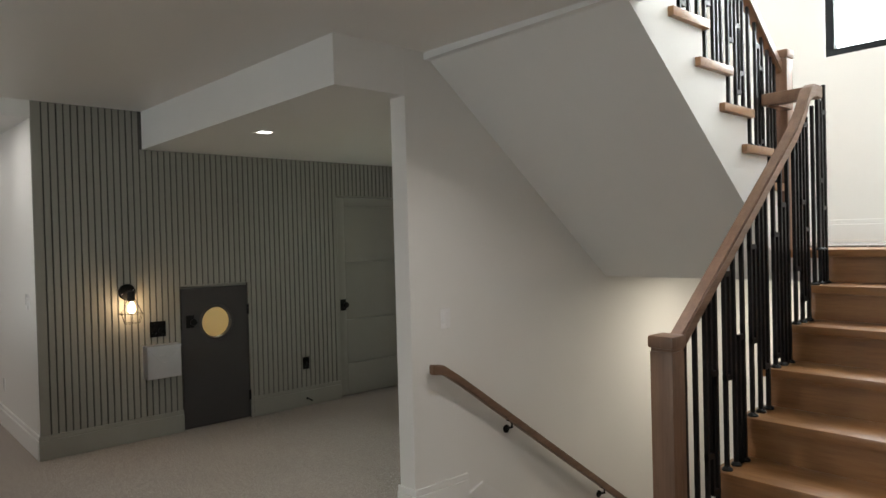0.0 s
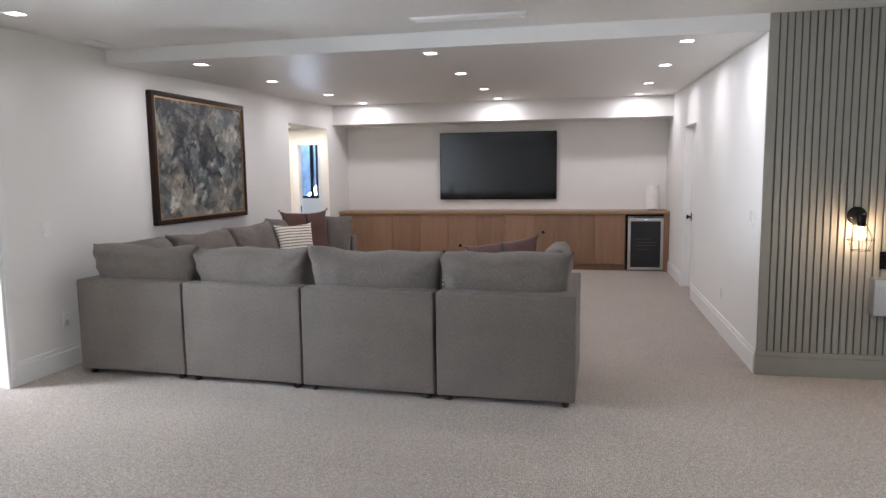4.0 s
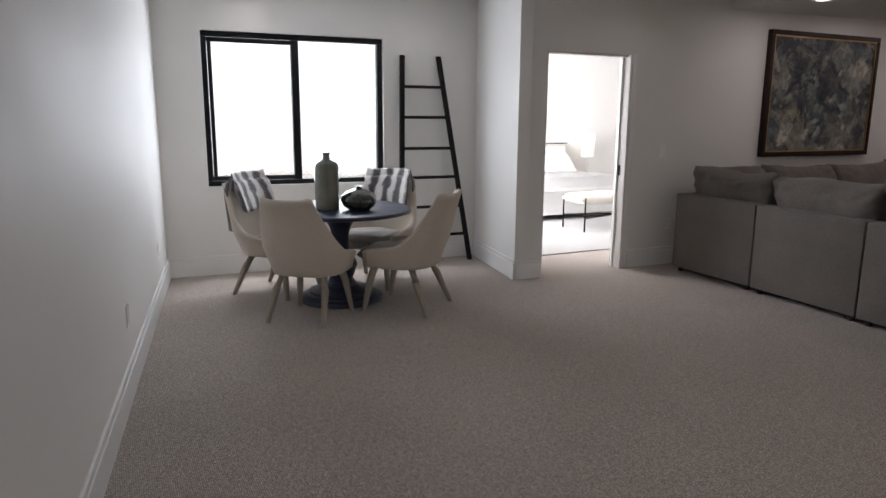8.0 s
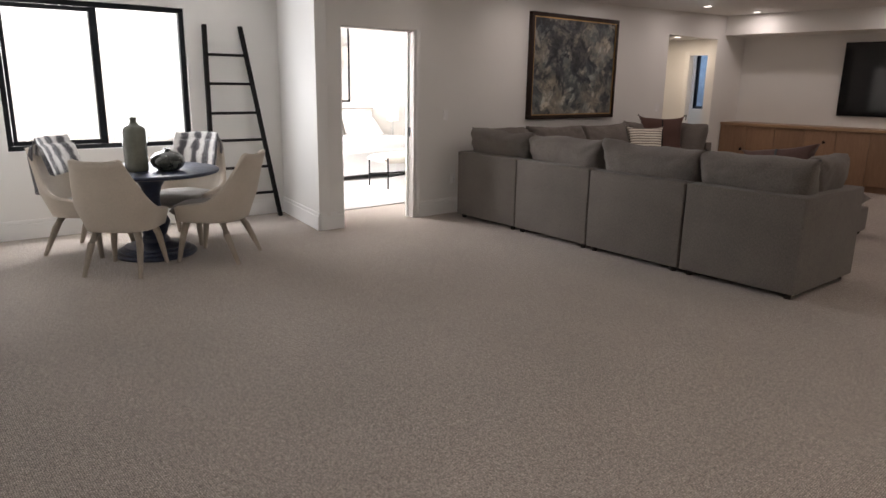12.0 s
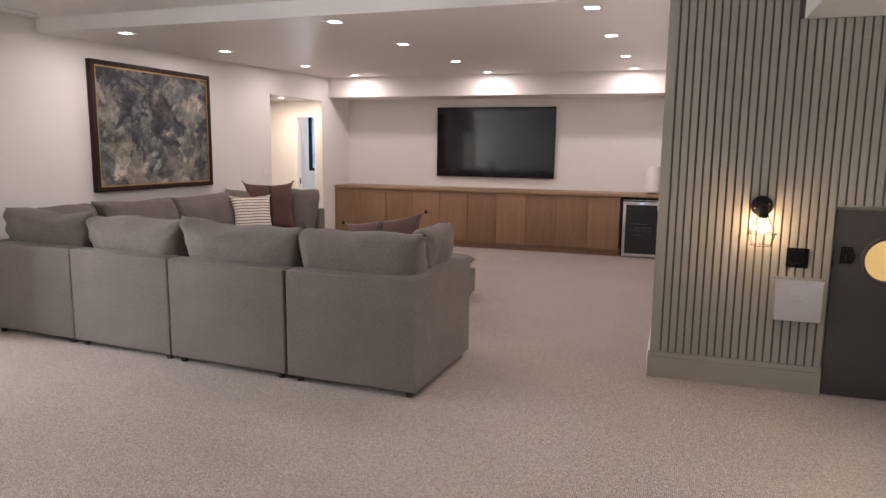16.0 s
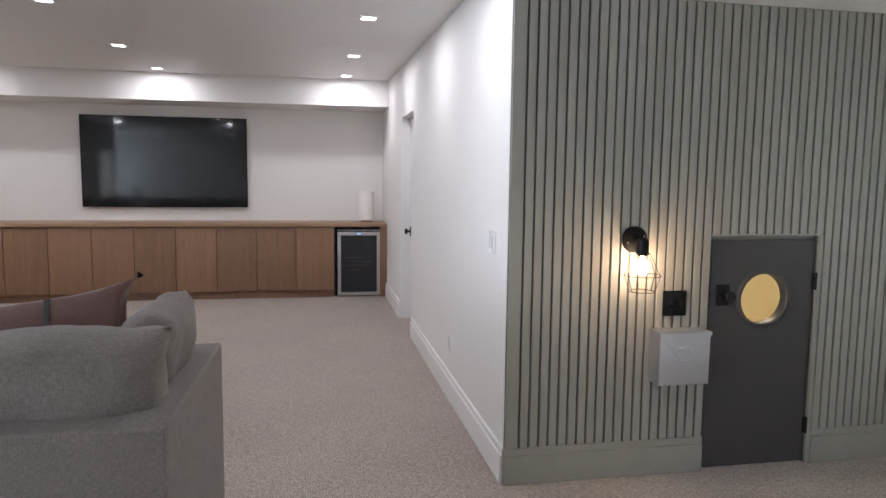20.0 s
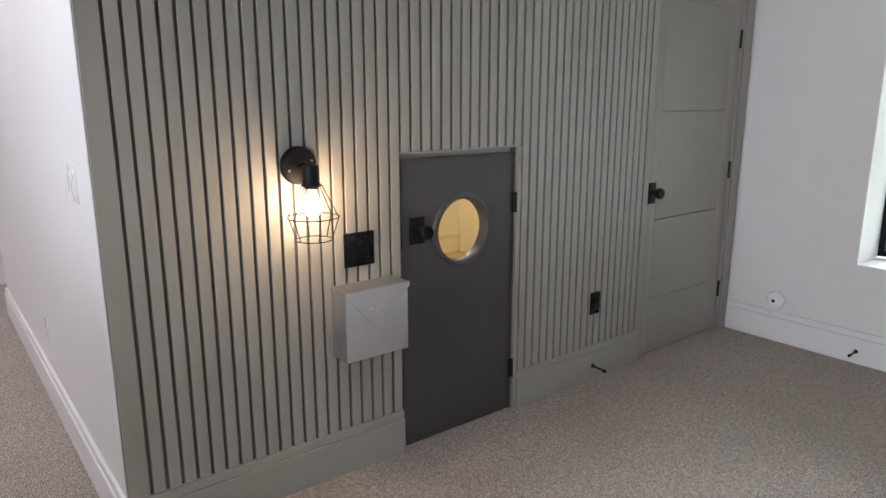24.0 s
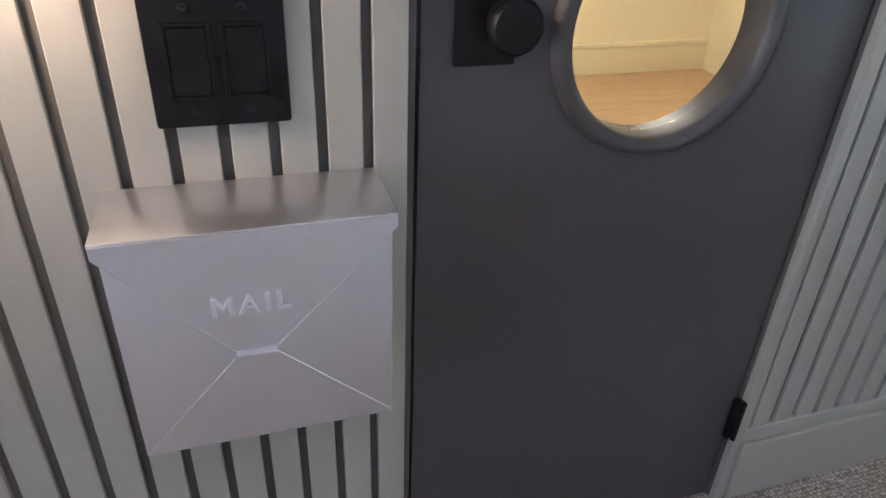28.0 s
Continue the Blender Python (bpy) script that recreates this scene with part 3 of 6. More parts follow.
ring = [[bm.verts.new((x, y, z)) for x, y in ((-7.26, 2.07), (-5.60, 2.44), (-5.60, 2.60), (-7.26, 2.25))] for z in (0.2, 4.6)]
for i in range(4):
    bm.faces.new((ring[0][i], ring[0][(i + 1) % 4], ring[1][(i + 1) % 4], ring[1][i]))
bm.faces.new(ring[0]), bm.faces.new(ring[1])
tagged(mesh("window_well_side", bm, CONC, False), "pale concrete side wall of the window well", kind="structure")
tagged(fixed("stone_window_well", [(-8.2, -4.4, 15.15, 15.35, 0, 3.2), (-8.2, -4.4, 14.35, 15.15, 0.0, 0.6)], STONE, "blue-grey rough stone wall outside the hall window"))

# Ball court beyond the inner window.
fixed("wall_court_far", [(12.6, 12.75, 3.05, 11.2, -2.5, 2.6), (5.28, 12.6, 11, 11.2, -2.5, 2.6), (6.16, 12.6, 2.93, 3.05, -2.5, 2.6), (5.28, 5.4, STY + 0.16, 11, -2.5, -0.15), (5.2, 5.28, YS + 0.13, 11, -0.15, 2.6), (5.4, 6.16, STY + 0.135, STY + 0.16, -2.5, 2.6)], COURT, "pale green-white ball court wall")
fixed("floor_court", [(5.4, 12.6, 3.05, 11, -2.6, -2.45)], COURTF, "maple boards of the ball court")
bm = bmesh.new()
for i in range(46):
    box(bm, 5.3 + i * 0.16, 5.38 + i * 0.16, 3.06, 11, 2.35, 2.40)
box(bm, 5.281, 12.75, 3.052, 11, 2.40, 2.5)
tagged(mesh("ceiling_court", bm, DECK, False), "ribbed steel deck over the ball court", kind="structure")
for y in (3.6, 6.4, 9.2):
    fixed("trim_joist", [(5.28, 12.7, y, y + 0.12, 2.0, 2.35)], DECK, "steel joist under the court roof")


def baseboard(x0, y0, x1, y1, nx, ny, material=TRIM, high=0.185, label="white two-step baseboard", lift=0.0):
    """A skirting along a wall from one end to the other, on the side of its normal."""
    bm = bmesh.new()
    for t, z0, z1 in ((0.020, lift, lift + high * 0.80), (0.014, lift + high * 0.80, lift + high)):
        xs, ys = sorted((x0, x1)), sorted((y0, y1))
        if nx:
            box(bm, x0, x0 + nx * t, ys[0], ys[1], z0, z1, 0.003, 1)
        else:
            box(bm, xs[0], xs[1], y0, y0 + ny * t, z0, z1, 0.003, 1)
    return tagged(mesh("baseboard", bm, material), label, kind="structure")


baseboard(NX + 0.02, NY0, 2.74, NY0, 0, 1).matrix_basis = SOUTH
baseboard(NX, NY0, NX, 3.30, 1, 0).matrix_basis = NOOK
baseboard(PX - 1.19, PY, PX + 0.016, PY, 0, -1).matrix_basis = NORTH
baseboard(XL, WY - 0.02, XL, DY0 - 0.002, 1, 0).matrix_basis = WEST
baseboard(XL, DY1 + 0.05, XL, HY0, 1, 0).matrix_basis = WEST
baseboard(XL, HY1, XL, CABY - 0.01, 1, 0).matrix_basis = WEST
baseboard(XC, YS + 0.02, XC, EY0, -1, 0)
baseboard(XC, EY1, XC, CABY - 0.01, -1, 0)
baseboard(4.925, STY + 0.14, 4.925, YS, -1, 0)
baseboard(STX, STY - 0.02, STX, STY + 0.14, -1, 0)
baseboard(STX, STY, 2.98, STY, 0, -1)
baseboard(STX + 0.02, STY + 0.13, 4.90, STY + 0.13, 0, 1)
baseboard(-8.65, 3.2, -8.65, 8.55, 1, 0)
baseboard(6.0, 0.12, 6.0, STY, -1, 0, lift=1.472)
for x0, x1 in ((XC - 0.012, SX0 - 0.001), (SX1 + 0.029, CX0)):
    baseboard(x0, YS + 0.012, x1, YS + 0.012, 0, -1, SAGE, 0.185, "grey-green painted baseboard of the slatted wall")

# Stair skirting board that follows the flight down along the wall.
bm = bmesh.new()
pts = [(2.98, 0.06), (3.10, 0.10), (6.0, -1.93), (6.0, -2.25), (2.98, -0.12)]
faces = [[bm.verts.new((x, y, z)) for x, z in pts] for y in (STY - 0.018, STY)]
bm.faces.new(faces[0]), bm.faces.new(faces[1][::-1])
for i in range(5):
    bm.faces.new((faces[0][i], faces[1][i], faces[1][(i + 1) % 5], faces[0][(i + 1) % 5]))
tagged(mesh("trim_stair_skirting", bm, TRIM, False), "white sloping skirting board of the stairs", kind="structure")

# ---- stairs ----
RISE, RUN, TOPX, LAND, SEND = 0.184, 0.265, 4.35, 1.472, 1.20
stairs = thing("staircase", 2.7, 0.7, 0, "oak staircase rising to a landing", "stairs", kind="structure")


def in_stairs(x, y, z):
    return x - 2.7, y - 0.7, z


def stair_box(name, dims, material, label="", bevel=0.0):
    x0, x1, y0, y1, z0, z1 = dims
    return boxpart(name, (x0 - 2.7, x1 - 2.7, y0 - 0.7, y1 - 0.7, z0, z1), material, stairs, label, bevel)


for k in range(1, 9):
    nose, z = TOPX - (8 - k) * RUN, k * RISE
    stair_box("tread", (nose - 0.028, (nose + RUN + 0.004) if k < 8 else 6.0, 0.10, SEND, z - 0.042, z), TREAD, "", 0.005)
    stair_box("riser", (nose, nose + 0.02, 0.10, SEND - 0.02, z - RISE, z - 0.042), TREAD)
bm = bmesh.new()
zig = [(2.48, -0.0)]
for k in range(1, 9):
    nose = TOPX - (8 - k) * RUN
    zig += [(nose + 0.005, (k - 1) * RISE), (nose + 0.005, k * RISE - 0.043)]
zig += [(6.0, LAND - 0.043), (6.0, 1.28), (4.55, 1.28), (2.85, -0.10), (2.48, -0.10)]
sides = [[bm.verts.new(in_stairs(x, y, z)) for x, z in zig] for y in (SEND - 0.055, SEND - 0.02)]
bm.faces.new(sides[0]), bm.faces.new(sides[1][::-1])
for i in range(len(zig)):
    j = (i + 1) % len(zig)
    bm.faces.new((sides[0][i], sides[1][i], sides[1][j], sides[0][j]))
part("stringer", bm, TRIM, stairs, "white painted stringer", False)
stair_box("landing_slab", (4.47, 6.0, 0.10, STY, 1.28, 1.42), WALL, "white underside of the landing")
UY = 1.445
stair_box("landing_board", (4.39, 4.699, SEND + 0.001, UY - 0.002, 1.422, LAND), TREAD, "", 0.004)
stair_box("landing_board", (4.70, 6.0, SEND + 0.001, STY, 1.422, LAND), TREAD, "oak landing floor", 0.005)
stair_box("landing_runner", (4.75, 5.9, 0.5, 2.4, LAND + 0.001, LAND + 0.012), RUGM, "dark-edged carpet runner on the landing")

upper = thing("upper_staircase", 4.6, 2.2, LAND, "oak treads of the upper flight over a plastered soffit", "stairs", kind="structure")
URUN, URISE, UN = 0.25, 0.195, 4.69


def upper_part(name, dims, material, label="", bevel=0.0):
    x0, x1, y0, y1, z0, z1 = dims
    return boxpart(name, (x0 - 4.6, x1 - 4.6, y0 - 2.2, y1 - 2.2, z0 - LAND, z1 - LAND), material, upper, label, bevel)


for k in range(1, 9):
    nose, z = UN - (k - 1) * URUN, LAND + k * URISE
    upper_part("tread", (nose - 0.33, nose + 0.028, UY - 0.06, STY, z - 0.045, z), TREAD, "", 0.005)
    upper_part("riser", (nose - 0.02, nose, UY - 0.01, STY, z - URISE, z - 0.045), TRIM)
bm = bmesh.new()
zig = [(4.457, 1.282), (4.465, 1.415), (UN - 0.002, 1.42), (UN - 0.002, LAND)]
for k in range(1, 9):
    nose = UN - (k - 1) * URUN
    zig += [(nose - 0.005, LAND + (k - 1) * URISE), (nose - 0.005, LAND + k * URISE - 0.046)]
zig += [(2.602, LAND + 8 * URISE - 0.046), (2.602, 2.74), (2.72, 2.648)]
faces = [[bm.verts.new((x - 4.6, y - 2.2, z - LAND)) for x, z in zig] for y in (UY - 0.03, STY)]
bm.faces.new(faces[0]), bm.faces.new(faces[1][::-1])
for i in range(len(zig)):
    j = (i + 1) % len(zig)
    bm.faces.new((faces[0][i], faces[1][i], faces[1][j], faces[0][j]))
part("soffit", bm, WALL, upper, "white plastered underside of the flight", False)

# Flight down along the wall.
lower = thing("lower_staircase", 2.7, 2.1, 0, "carpeted steps leading down beside the wall", "stairs", kind="structure")
for k in range(11):
    x = 2.66 + k * 0.262
    boxpart("step", (x - 2.7 - (0.02 if k else 0.08), x + 0.30 - 2.7, 1.22 - 2.1, STY - 2.1, -0.18 * (k + 1) - 0.2, -0.18 * k - (0.001 if not k else 0)), CARPET, lower, "", 0.012)
fixed("wall_stair_inner", [(2.72, 6.0, 1.181, 1.219, -3.0, -0.11)], WALL, "white wall under the stairs")
fixed("floor_lower", [(5.5, 6.0, 1.22, STY, -2.1, -1.98)], CARPET, "carpeted lower landing")

# Balustrades: newel, rail and black steel bars in offset pairs.
railing = thing("stair_railing", 2.565, 1.145, 0, "oak handrail and newel post with black steel balusters", "railing", kind="structure")


def rail_bar(bm, path, w, h):
    """A squared rail along points in the xz plane."""
    rings = []
    for i, (x, y, z) in enumerate(path):
        rings.append([bm.verts.new((x, y - w / 2, z - h)), bm.verts.new((x, y + w / 2, z - h)), bm.verts.new((x, y + w / 2, z)), bm.verts.new((x, y - w / 2, z))])
    for a, c in zip(rings, rings[1:]):
        for j in range(4):
            bm.faces.new((a[j], a[(j + 1) % 4], c[(j + 1) % 4], c[j]))
    bm.faces.new(rings[0][::-1]), bm.faces.new(rings[-1])
    bmesh.ops.bevel(bm, geom=[e for e in bm.edges], offset=0.006, segments=2, affect="EDGES")


boxpart("newel", (-0.047, 0.047, -0.047, 0.047, 0, 1.135), NEWEL, railing, "square oak newel post", 0.005)
boxpart("newel_cap", (-0.054, 0.054, -0.054, 0.054, 1.146, 1.196), NEWEL, railing, "bevelled oak cap", 0.012)
boxpart("newel_neck", (-0.043, 0.043, -0.043, 0.043, 1.135, 1.146), NEWEL, railing)
bm = bmesh.new()
rail_bar(bm, [(0.045, 0, 1.17), (1.26, 0, 2.10), (1.37, 0, 2.215), (1.45, 0, 2.325), (1.51, 0, 2.36), (1.62, 0, 2.36)], 0.058, 0.068)
part("handrail", bm, RAIL, railing, "oak handrail")
bm = bmesh.new()
box(bm, 1.55, 1.62, -0.028, 0.27, 2.291, 2.359, 0.008)
part("rail_return", bm, RAIL, railing, "short level oak rail at the landing")
bm = bmesh.new()
box(bm, 1.622, 1.84, 0.205, 0.265, 2.293, 2.357, 0.008)
part("rail_return", bm, RAIL, railing)
BAR = 0.0085


def baluster(x, y, zlow, zhigh, link, side):
    """A square steel bar with a foot; some carry a shorter bar beside them on two short ties."""
    bm = bmesh.new()
    box(bm, x - BAR, x + BAR, y - BAR, y + BAR, zlow, zhigh)
    lathe(bm, [(0.024, zlow), (0.024, zlow + 0.006), (0.013, zlow + 0.016)], 14, (x, y, 0))
    if link:
        z0 = zlow + (zhigh - zlow) * link[0]
        z1 = zlow + (zhigh - zlow) * link[1]
        o = side * 0.043
        box(bm, x + o - BAR, x + o + BAR, y - BAR, y + BAR, z0, z1)
        for z in (z0, z1):
            box(bm, min(x, x + o) - BAR, max(x, x + o) + BAR, y - BAR - 0.001, y + BAR + 0.001, z - 0.012, z + 0.012)
    return bm


links = ((0.0, 0.80), None, (0.30, 1.0), (0.12, 0.62), (0.45, 0.96), None, (0.0, 0.55), (0.38, 0.86), None, (0.2, 1.0), (0.06, 0.7))
n = 0
for k in range(1, 8):
    nose, z = TOPX - (8 - k) * RUN, k * RISE
    for o in (0.02, 0.108, 0.196):
        x = nose + o - 2.565
        if x < 0.08:
            continue
        high = 1.105 + (x - 0.045) * 0.765
        part("baluster", baluster(x, 0, z, high, links[n % 11], 1 if n % 3 else -1), BLACK, railing, "black steel baluster" if not n else "", False)
        n += 1
for o in (0.02, 0.07):
    part("baluster", baluster(TOPX + o - 2.565 - 0.19, 0, LAND, 2.29, None, 1), BLACK, railing, "", False)

nest(railing, "newel", "newel_cap", "newel_neck")
nest(railing, "handrail", "rail_return")
upper_rail = thing("upper_stair_railing", 4.42, 1.425, LAND, "oak handrail with black steel balusters on the upper flight", "railing", kind="structure")
boxpart("newel", (-0.045, 0.045, -0.055, 0.035, 0, 1.13), NEWEL, upper_rail, "square oak newel post", 0.005)
boxpart("newel_cap", (-0.053, 0.053, -0.063, 0.043, 1.13, 1.18), NEWEL, upper_rail, "oak post cap", 0.012)
bm = bmesh.new()
rail_bar(bm, [(-0.03, 0, 1.10), (-1.8, 0, 1.10 + 1.77 * URISE / URUN)], 0.058, 0.068)
part("handrail", bm, RAIL, upper_rail)
for k in range(2, 9):
    nose, z = UN - (k - 1) * URUN - 4.42, k * URISE
    for o in (0.03, 0.118, 0.206):
        x = nose - o
        if x > -0.06:
            continue
        part("baluster", baluster(x, 0.0, z, 1.05 - (x + 0.03) * URISE / URUN, links[n % 11], 1 if n % 3 else -1), BLACK, upper_rail, "", False)
        n += 1

nest(upper_rail, "newel", "newel_cap")

# Wall handrail going down, on black brackets.
wall_rail = thing("wall_handrail", 2.69, STY - 0.055, 0.860, "oak handrail on black brackets along the stair wall", "handrail")
bm = bmesh.new()
rail_bar(bm, [(-0.02, 0, 0.02), (0.06, 0, 0.01), (0.20, 0, -0.078), (3.1, 0, -0.078 - 2.90 * 0.70)], 0.045, 0.055)
part("rail", bm, RAIL, wall_rail, "oak rail")
for bx in (0.637, 1.61, 2.58):
    bz = -0.128 - (bx - 0.20) * 0.70
    bm = bmesh.new()
    tube(bm, [(bx, 0, bz + 0.02), (bx, 0.0, bz - 0.03), (bx, 0.05, bz - 0.05)], 0.008)
    lathe(bm, [(0.026, 0.045), (0.026, 0.053)], 16, (bx, 0, bz - 0.05), "y")
    box(bm, bx - 0.04, bx + 0.04, -0.012, 0.012, bz + 0.015, bz + 0.024)
    part("bracket", bm, BLACK, wall_rail, "black steel bracket")

nest(wall_rail, "rail", "bracket")

# ---- windows ----


def window(name, label, axis, at, a0, a1, z0, z1, bar=None, thick=0.06, wide=0.055):
    """A black window in a wall: frame, an optional meeting bar, panes. axis: the one across the wall's face."""
    def b(p0, p1, q0, q1, d0, d1):
        return (at + d0, at + d1, p0, p1, q0, q1) if axis == "x" else (p0, p1, at + d0, at + d1, q0, q1)
    root = new(name)
    root.matrix_basis = pose(0, 0, 0)
    tagged(root, label, "window", kind="structure")
    for dims in ((a0, a1, z0, z0 + wide, 0, thick), (a0, a1, z1 - wide, z1, 0, thick), (a0, a0 + wide, z0 + wide, z1 - wide, 0, thick), (a1 - wide, a1, z0 + wide, z1 - wide, 0, thick)):
        boxpart("window_frame", b(*dims), FRAME, root, "", 0.004)
    spans = [(a0 + wide, a1 - wide)]
    if bar:
        boxpart("meeting_bar", b(bar - 0.035, bar + 0.035, z0 + wide, z1 - wide, -0.005, thick - 0.008), FRAME, root, "black meeting stile", 0.004)
        spans = [(a0 + wide, bar - 0.035), (bar + 0.035, a1 - wide)]
    for p, q in spans:
        g = boxpart("pane", b(p, q, z0 + wide, z1 - wide, thick * 0.4, thick * 0.4 + 0.006), GLASS, root, "clear glass")
        g.visible_shadow = False
    return root


nook = window("window_1", "black-framed sliding window of the dining nook", "x", NX - 0.11, WY0, WY1, WZ0, WZ1, 1.418, 0.07, 0.05)
nook.matrix_basis = NOOK
for z in (1.20, 1.86):
    boxpart("latch", (NX - 0.055, NX - 0.035, 1.378, 1.403, z - 0.035, z + 0.035), FRAME, nook, "black sash latch", 0.004)
boxpart("sash_rail", (NX - 0.055, NX - 0.042, WY0 + 0.05, 1.383, WZ0 + 0.055, WZ0 + 0.095), FRAME, nook, "", 0.003)
boxpart("sash_rail", (NX - 0.055, NX - 0.042, WY0 + 0.05, 1.383, WZ1 - 0.095, WZ1 - 0.055), FRAME, nook, "", 0.003)
boxpart("sash_stile", (NX - 0.055, NX - 0.042, WY0 + 0.055, WY0 + 0.09, WZ0 + 0.095, WZ1 - 0.095), FRAME, nook, "", 0.003)
nest(nook, "meeting_bar", "latch")
fixed("trim_sill", [(NX - 0.04, NX + 0.006, WY0 + 0.002, WY1 - 0.002, WZ0 - 0.002, WZ0 + 0.006)], TRIM, "white window sill").matrix_basis = NOOK
window("window_2", "black-framed window high over the stair landing", "x", 6.03, UW0, UW1, UZ0, UZ1, 0.9, 0.06, 0.06)
window("window_3", "small black-framed window behind the hall", "y", 14.23, -6.42, -5.70, 1.04, 2.29, -5.86, 0.06, 0.06)
window("window_4", "black-framed inner window to the ball court", "x", 5.19, GY0, GY1, GZ0 + 0.03, GZ1, None, 0.05, 0.035)
fixed("trim_court_sill", [(4.92, 5.19, GY0 + 0.002, GY1 - 0.002, GZ0, GZ0 + 0.02)], TRIM, "white sill of the court window")

# ---- doors ----
# Pocket door frame of the bedroom.
door = thing("door_1", XL - 0.075, (DY0 + DY1) / 2, 0, "white cased pocket-door opening to the bedroom", "door", kind="structure")
door.matrix_basis = WEST @ door.matrix_basis
w = (DY1 - DY0) / 2
boxpart("jamb", (-0.078, 0.080, w - 0.030, w, 0, DZ), TRIM, door, "", 0.003)
boxpart("jamb", (-0.078, 0.080, -w, -w + 0.012, 0, DZ), TRIM, door, "", 0.003)
boxpart("track", (-0.05, 0.05, -w + 0.012, w - 0.03, DZ - 0.018, DZ), STEEL, door, "steel sliding track", 0.002)
boxpart("casing", (0.078, 0.086, w, w + 0.055, 0, DZ + 0.01), TRIM, door, "flat white casing", 0.003)
boxpart("stop", (-0.035, -0.02, w - 0.045, w - 0.03, 0, DZ - 0.018), TRIM, door)
boxpart("strike", (-0.012, 0.014, w - 0.034, w - 0.0295, 0.93, 1.03), BLACKP, door, "black strike plate")

nest(door, "jamb", "strike", "stop")

# White door recessed in the side wall.
door = thing("door_2", XC + 0.10, (EY0 + EY1) / 2, 0, "white closed door recessed in the side wall", "door", kind="structure")
w = (EY1 - EY0) / 2
boxpart("leaf", (0.0, 0.035, -w + 0.012, w - 0.012, 0.01, EZ - 0.012), TRIM, door, "", 0.003)
for z0, z1 in ((0.22, 0.72), (0.84, 1.36), (1.48, 1.96)):
    boxpart("panel_line", (-0.004, 0.0, -w + 0.12, w - 0.12, z0, z1), TRIM, door, "", 0.002)
boxpart("jamb", (-0.098, 0.036, -w, -w + 0.011, 0, EZ), TRIM, door)
boxpart("jamb", (-0.098, 0.036, w - 0.011, w, 0, EZ), TRIM, door)
boxpart("knob_plate", (-0.008, 0.0, w - 0.11, w - 0.045, 0.90, 1.0), BLACK, door, "square black plate", 0.002)
bm = bmesh.new()
lathe(bm, [(0.012, -0.008), (0.012, -0.035), (0.028, -0.04), (0.030, -0.055), (0.026, -0.065)], 20, (0, 0, 0), "z")
placed(bm, pose(0, w - 0.078, 0.95, 0, 90, 0))
part("knob", bm, BLACK, door, "round black knob")
nest(door, "leaf", "panel_line", "knob_plate", "knob")

# Panelled closet door in the slatted wall.
door = thing("door_3", (CX0 + CX1) / 2, YS + 0.03, 0, "grey-green panelled closet door with black knob", "door", kind="structure")
w = (CX1 - CX0) / 2
boxpart("leaf", (-w + 0.014, w - 0.014, 0.018, 0.04, 0.012, CZ - 0.02), SAGE, door, "", 0.002)
for z0, z1 in ((0.012, 0.331), (0.334, 0.786), (0.793, 1.372), (1.379, 1.946), (1.949, CZ - 0.022)):
    boxpart("rail_panel", (-w + 0.1085, w - 0.1085, -0.0036, 0.018, z0, z1), SAGE, door, "", 0.0012)
for s in (-1, 1):
    boxpart("stile", (min(s * (w - 0.014), s * (w - 0.108)), max(s * (w - 0.014), s * (w - 0.108)), -0.004, 0.0178, 0.012, CZ - 0.021), SAGE, door, "", 0.002)
    boxpart("jamb", (min(s * w, s * (w - 0.012)), max(s * w, s * (w - 0.012)), -0.022, 0.04, 0, CZ), SAGE, door, "", 0.002)
boxpart("head", (-w, w, -0.022, 0.04, CZ - 0.018, CZ), SAGE, door, "", 0.002)
for z in (0.27, 1.02, 1.78):
    bm = bmesh.new()
    box(bm, w - 0.018, w - 0.002, -0.012, 0.002, z - 0.05, z + 0.05, 0.002)
    tube(bm, [(w - 0.012, -0.012, z - 0.052), (w - 0.012, -0.012, z + 0.052)], 0.006)
    part("hinge", bm, BLACK, door, "black hinge")
boxpart("knob_plate", (-w + 0.035, -w + 0.10, -0.009, 0.0, 0.885, 1.0), BLACK, door, "square black knob plate", 0.002)
bm = bmesh.new()
lathe(bm, [(0.013, -0.008), (0.012, -0.035), (0.027, -0.040), (0.030, -0.050), (0.030, -0.062), (0.024, -0.068)], 24, (-w + 0.072, 0, 0.945), "y")
part("knob", bm, BLACK, door, "round black knob")
nest(door, "leaf", "rail_panel", "stile", "knob_plate", "knob", "hinge")
fixed("trim_closet", [(4.837, 4.905, YS - 0.002, YS + 0.0085, 0.0, 2.385)], SAGE, "grey-green strip beside the closet door", 0.002)
fixed("trim_closet_back", [(CX0 - 0.1, CX1 + 0.1, YS + 0.13, YS + 0.16, 0, 2.2)], WALL, "plain closet closure")

# Child-size charcoal door with a porthole.
small = thing("small_door", (SX0 + SX1) / 2, YS + 0.012, 0, "small charcoal-painted play door with a round porthole", "door")
w = (SX1 - SX0) / 2
PX, PZ, PR = 2.704 - (SX0 + SX1) / 2, 0.908, 0.137


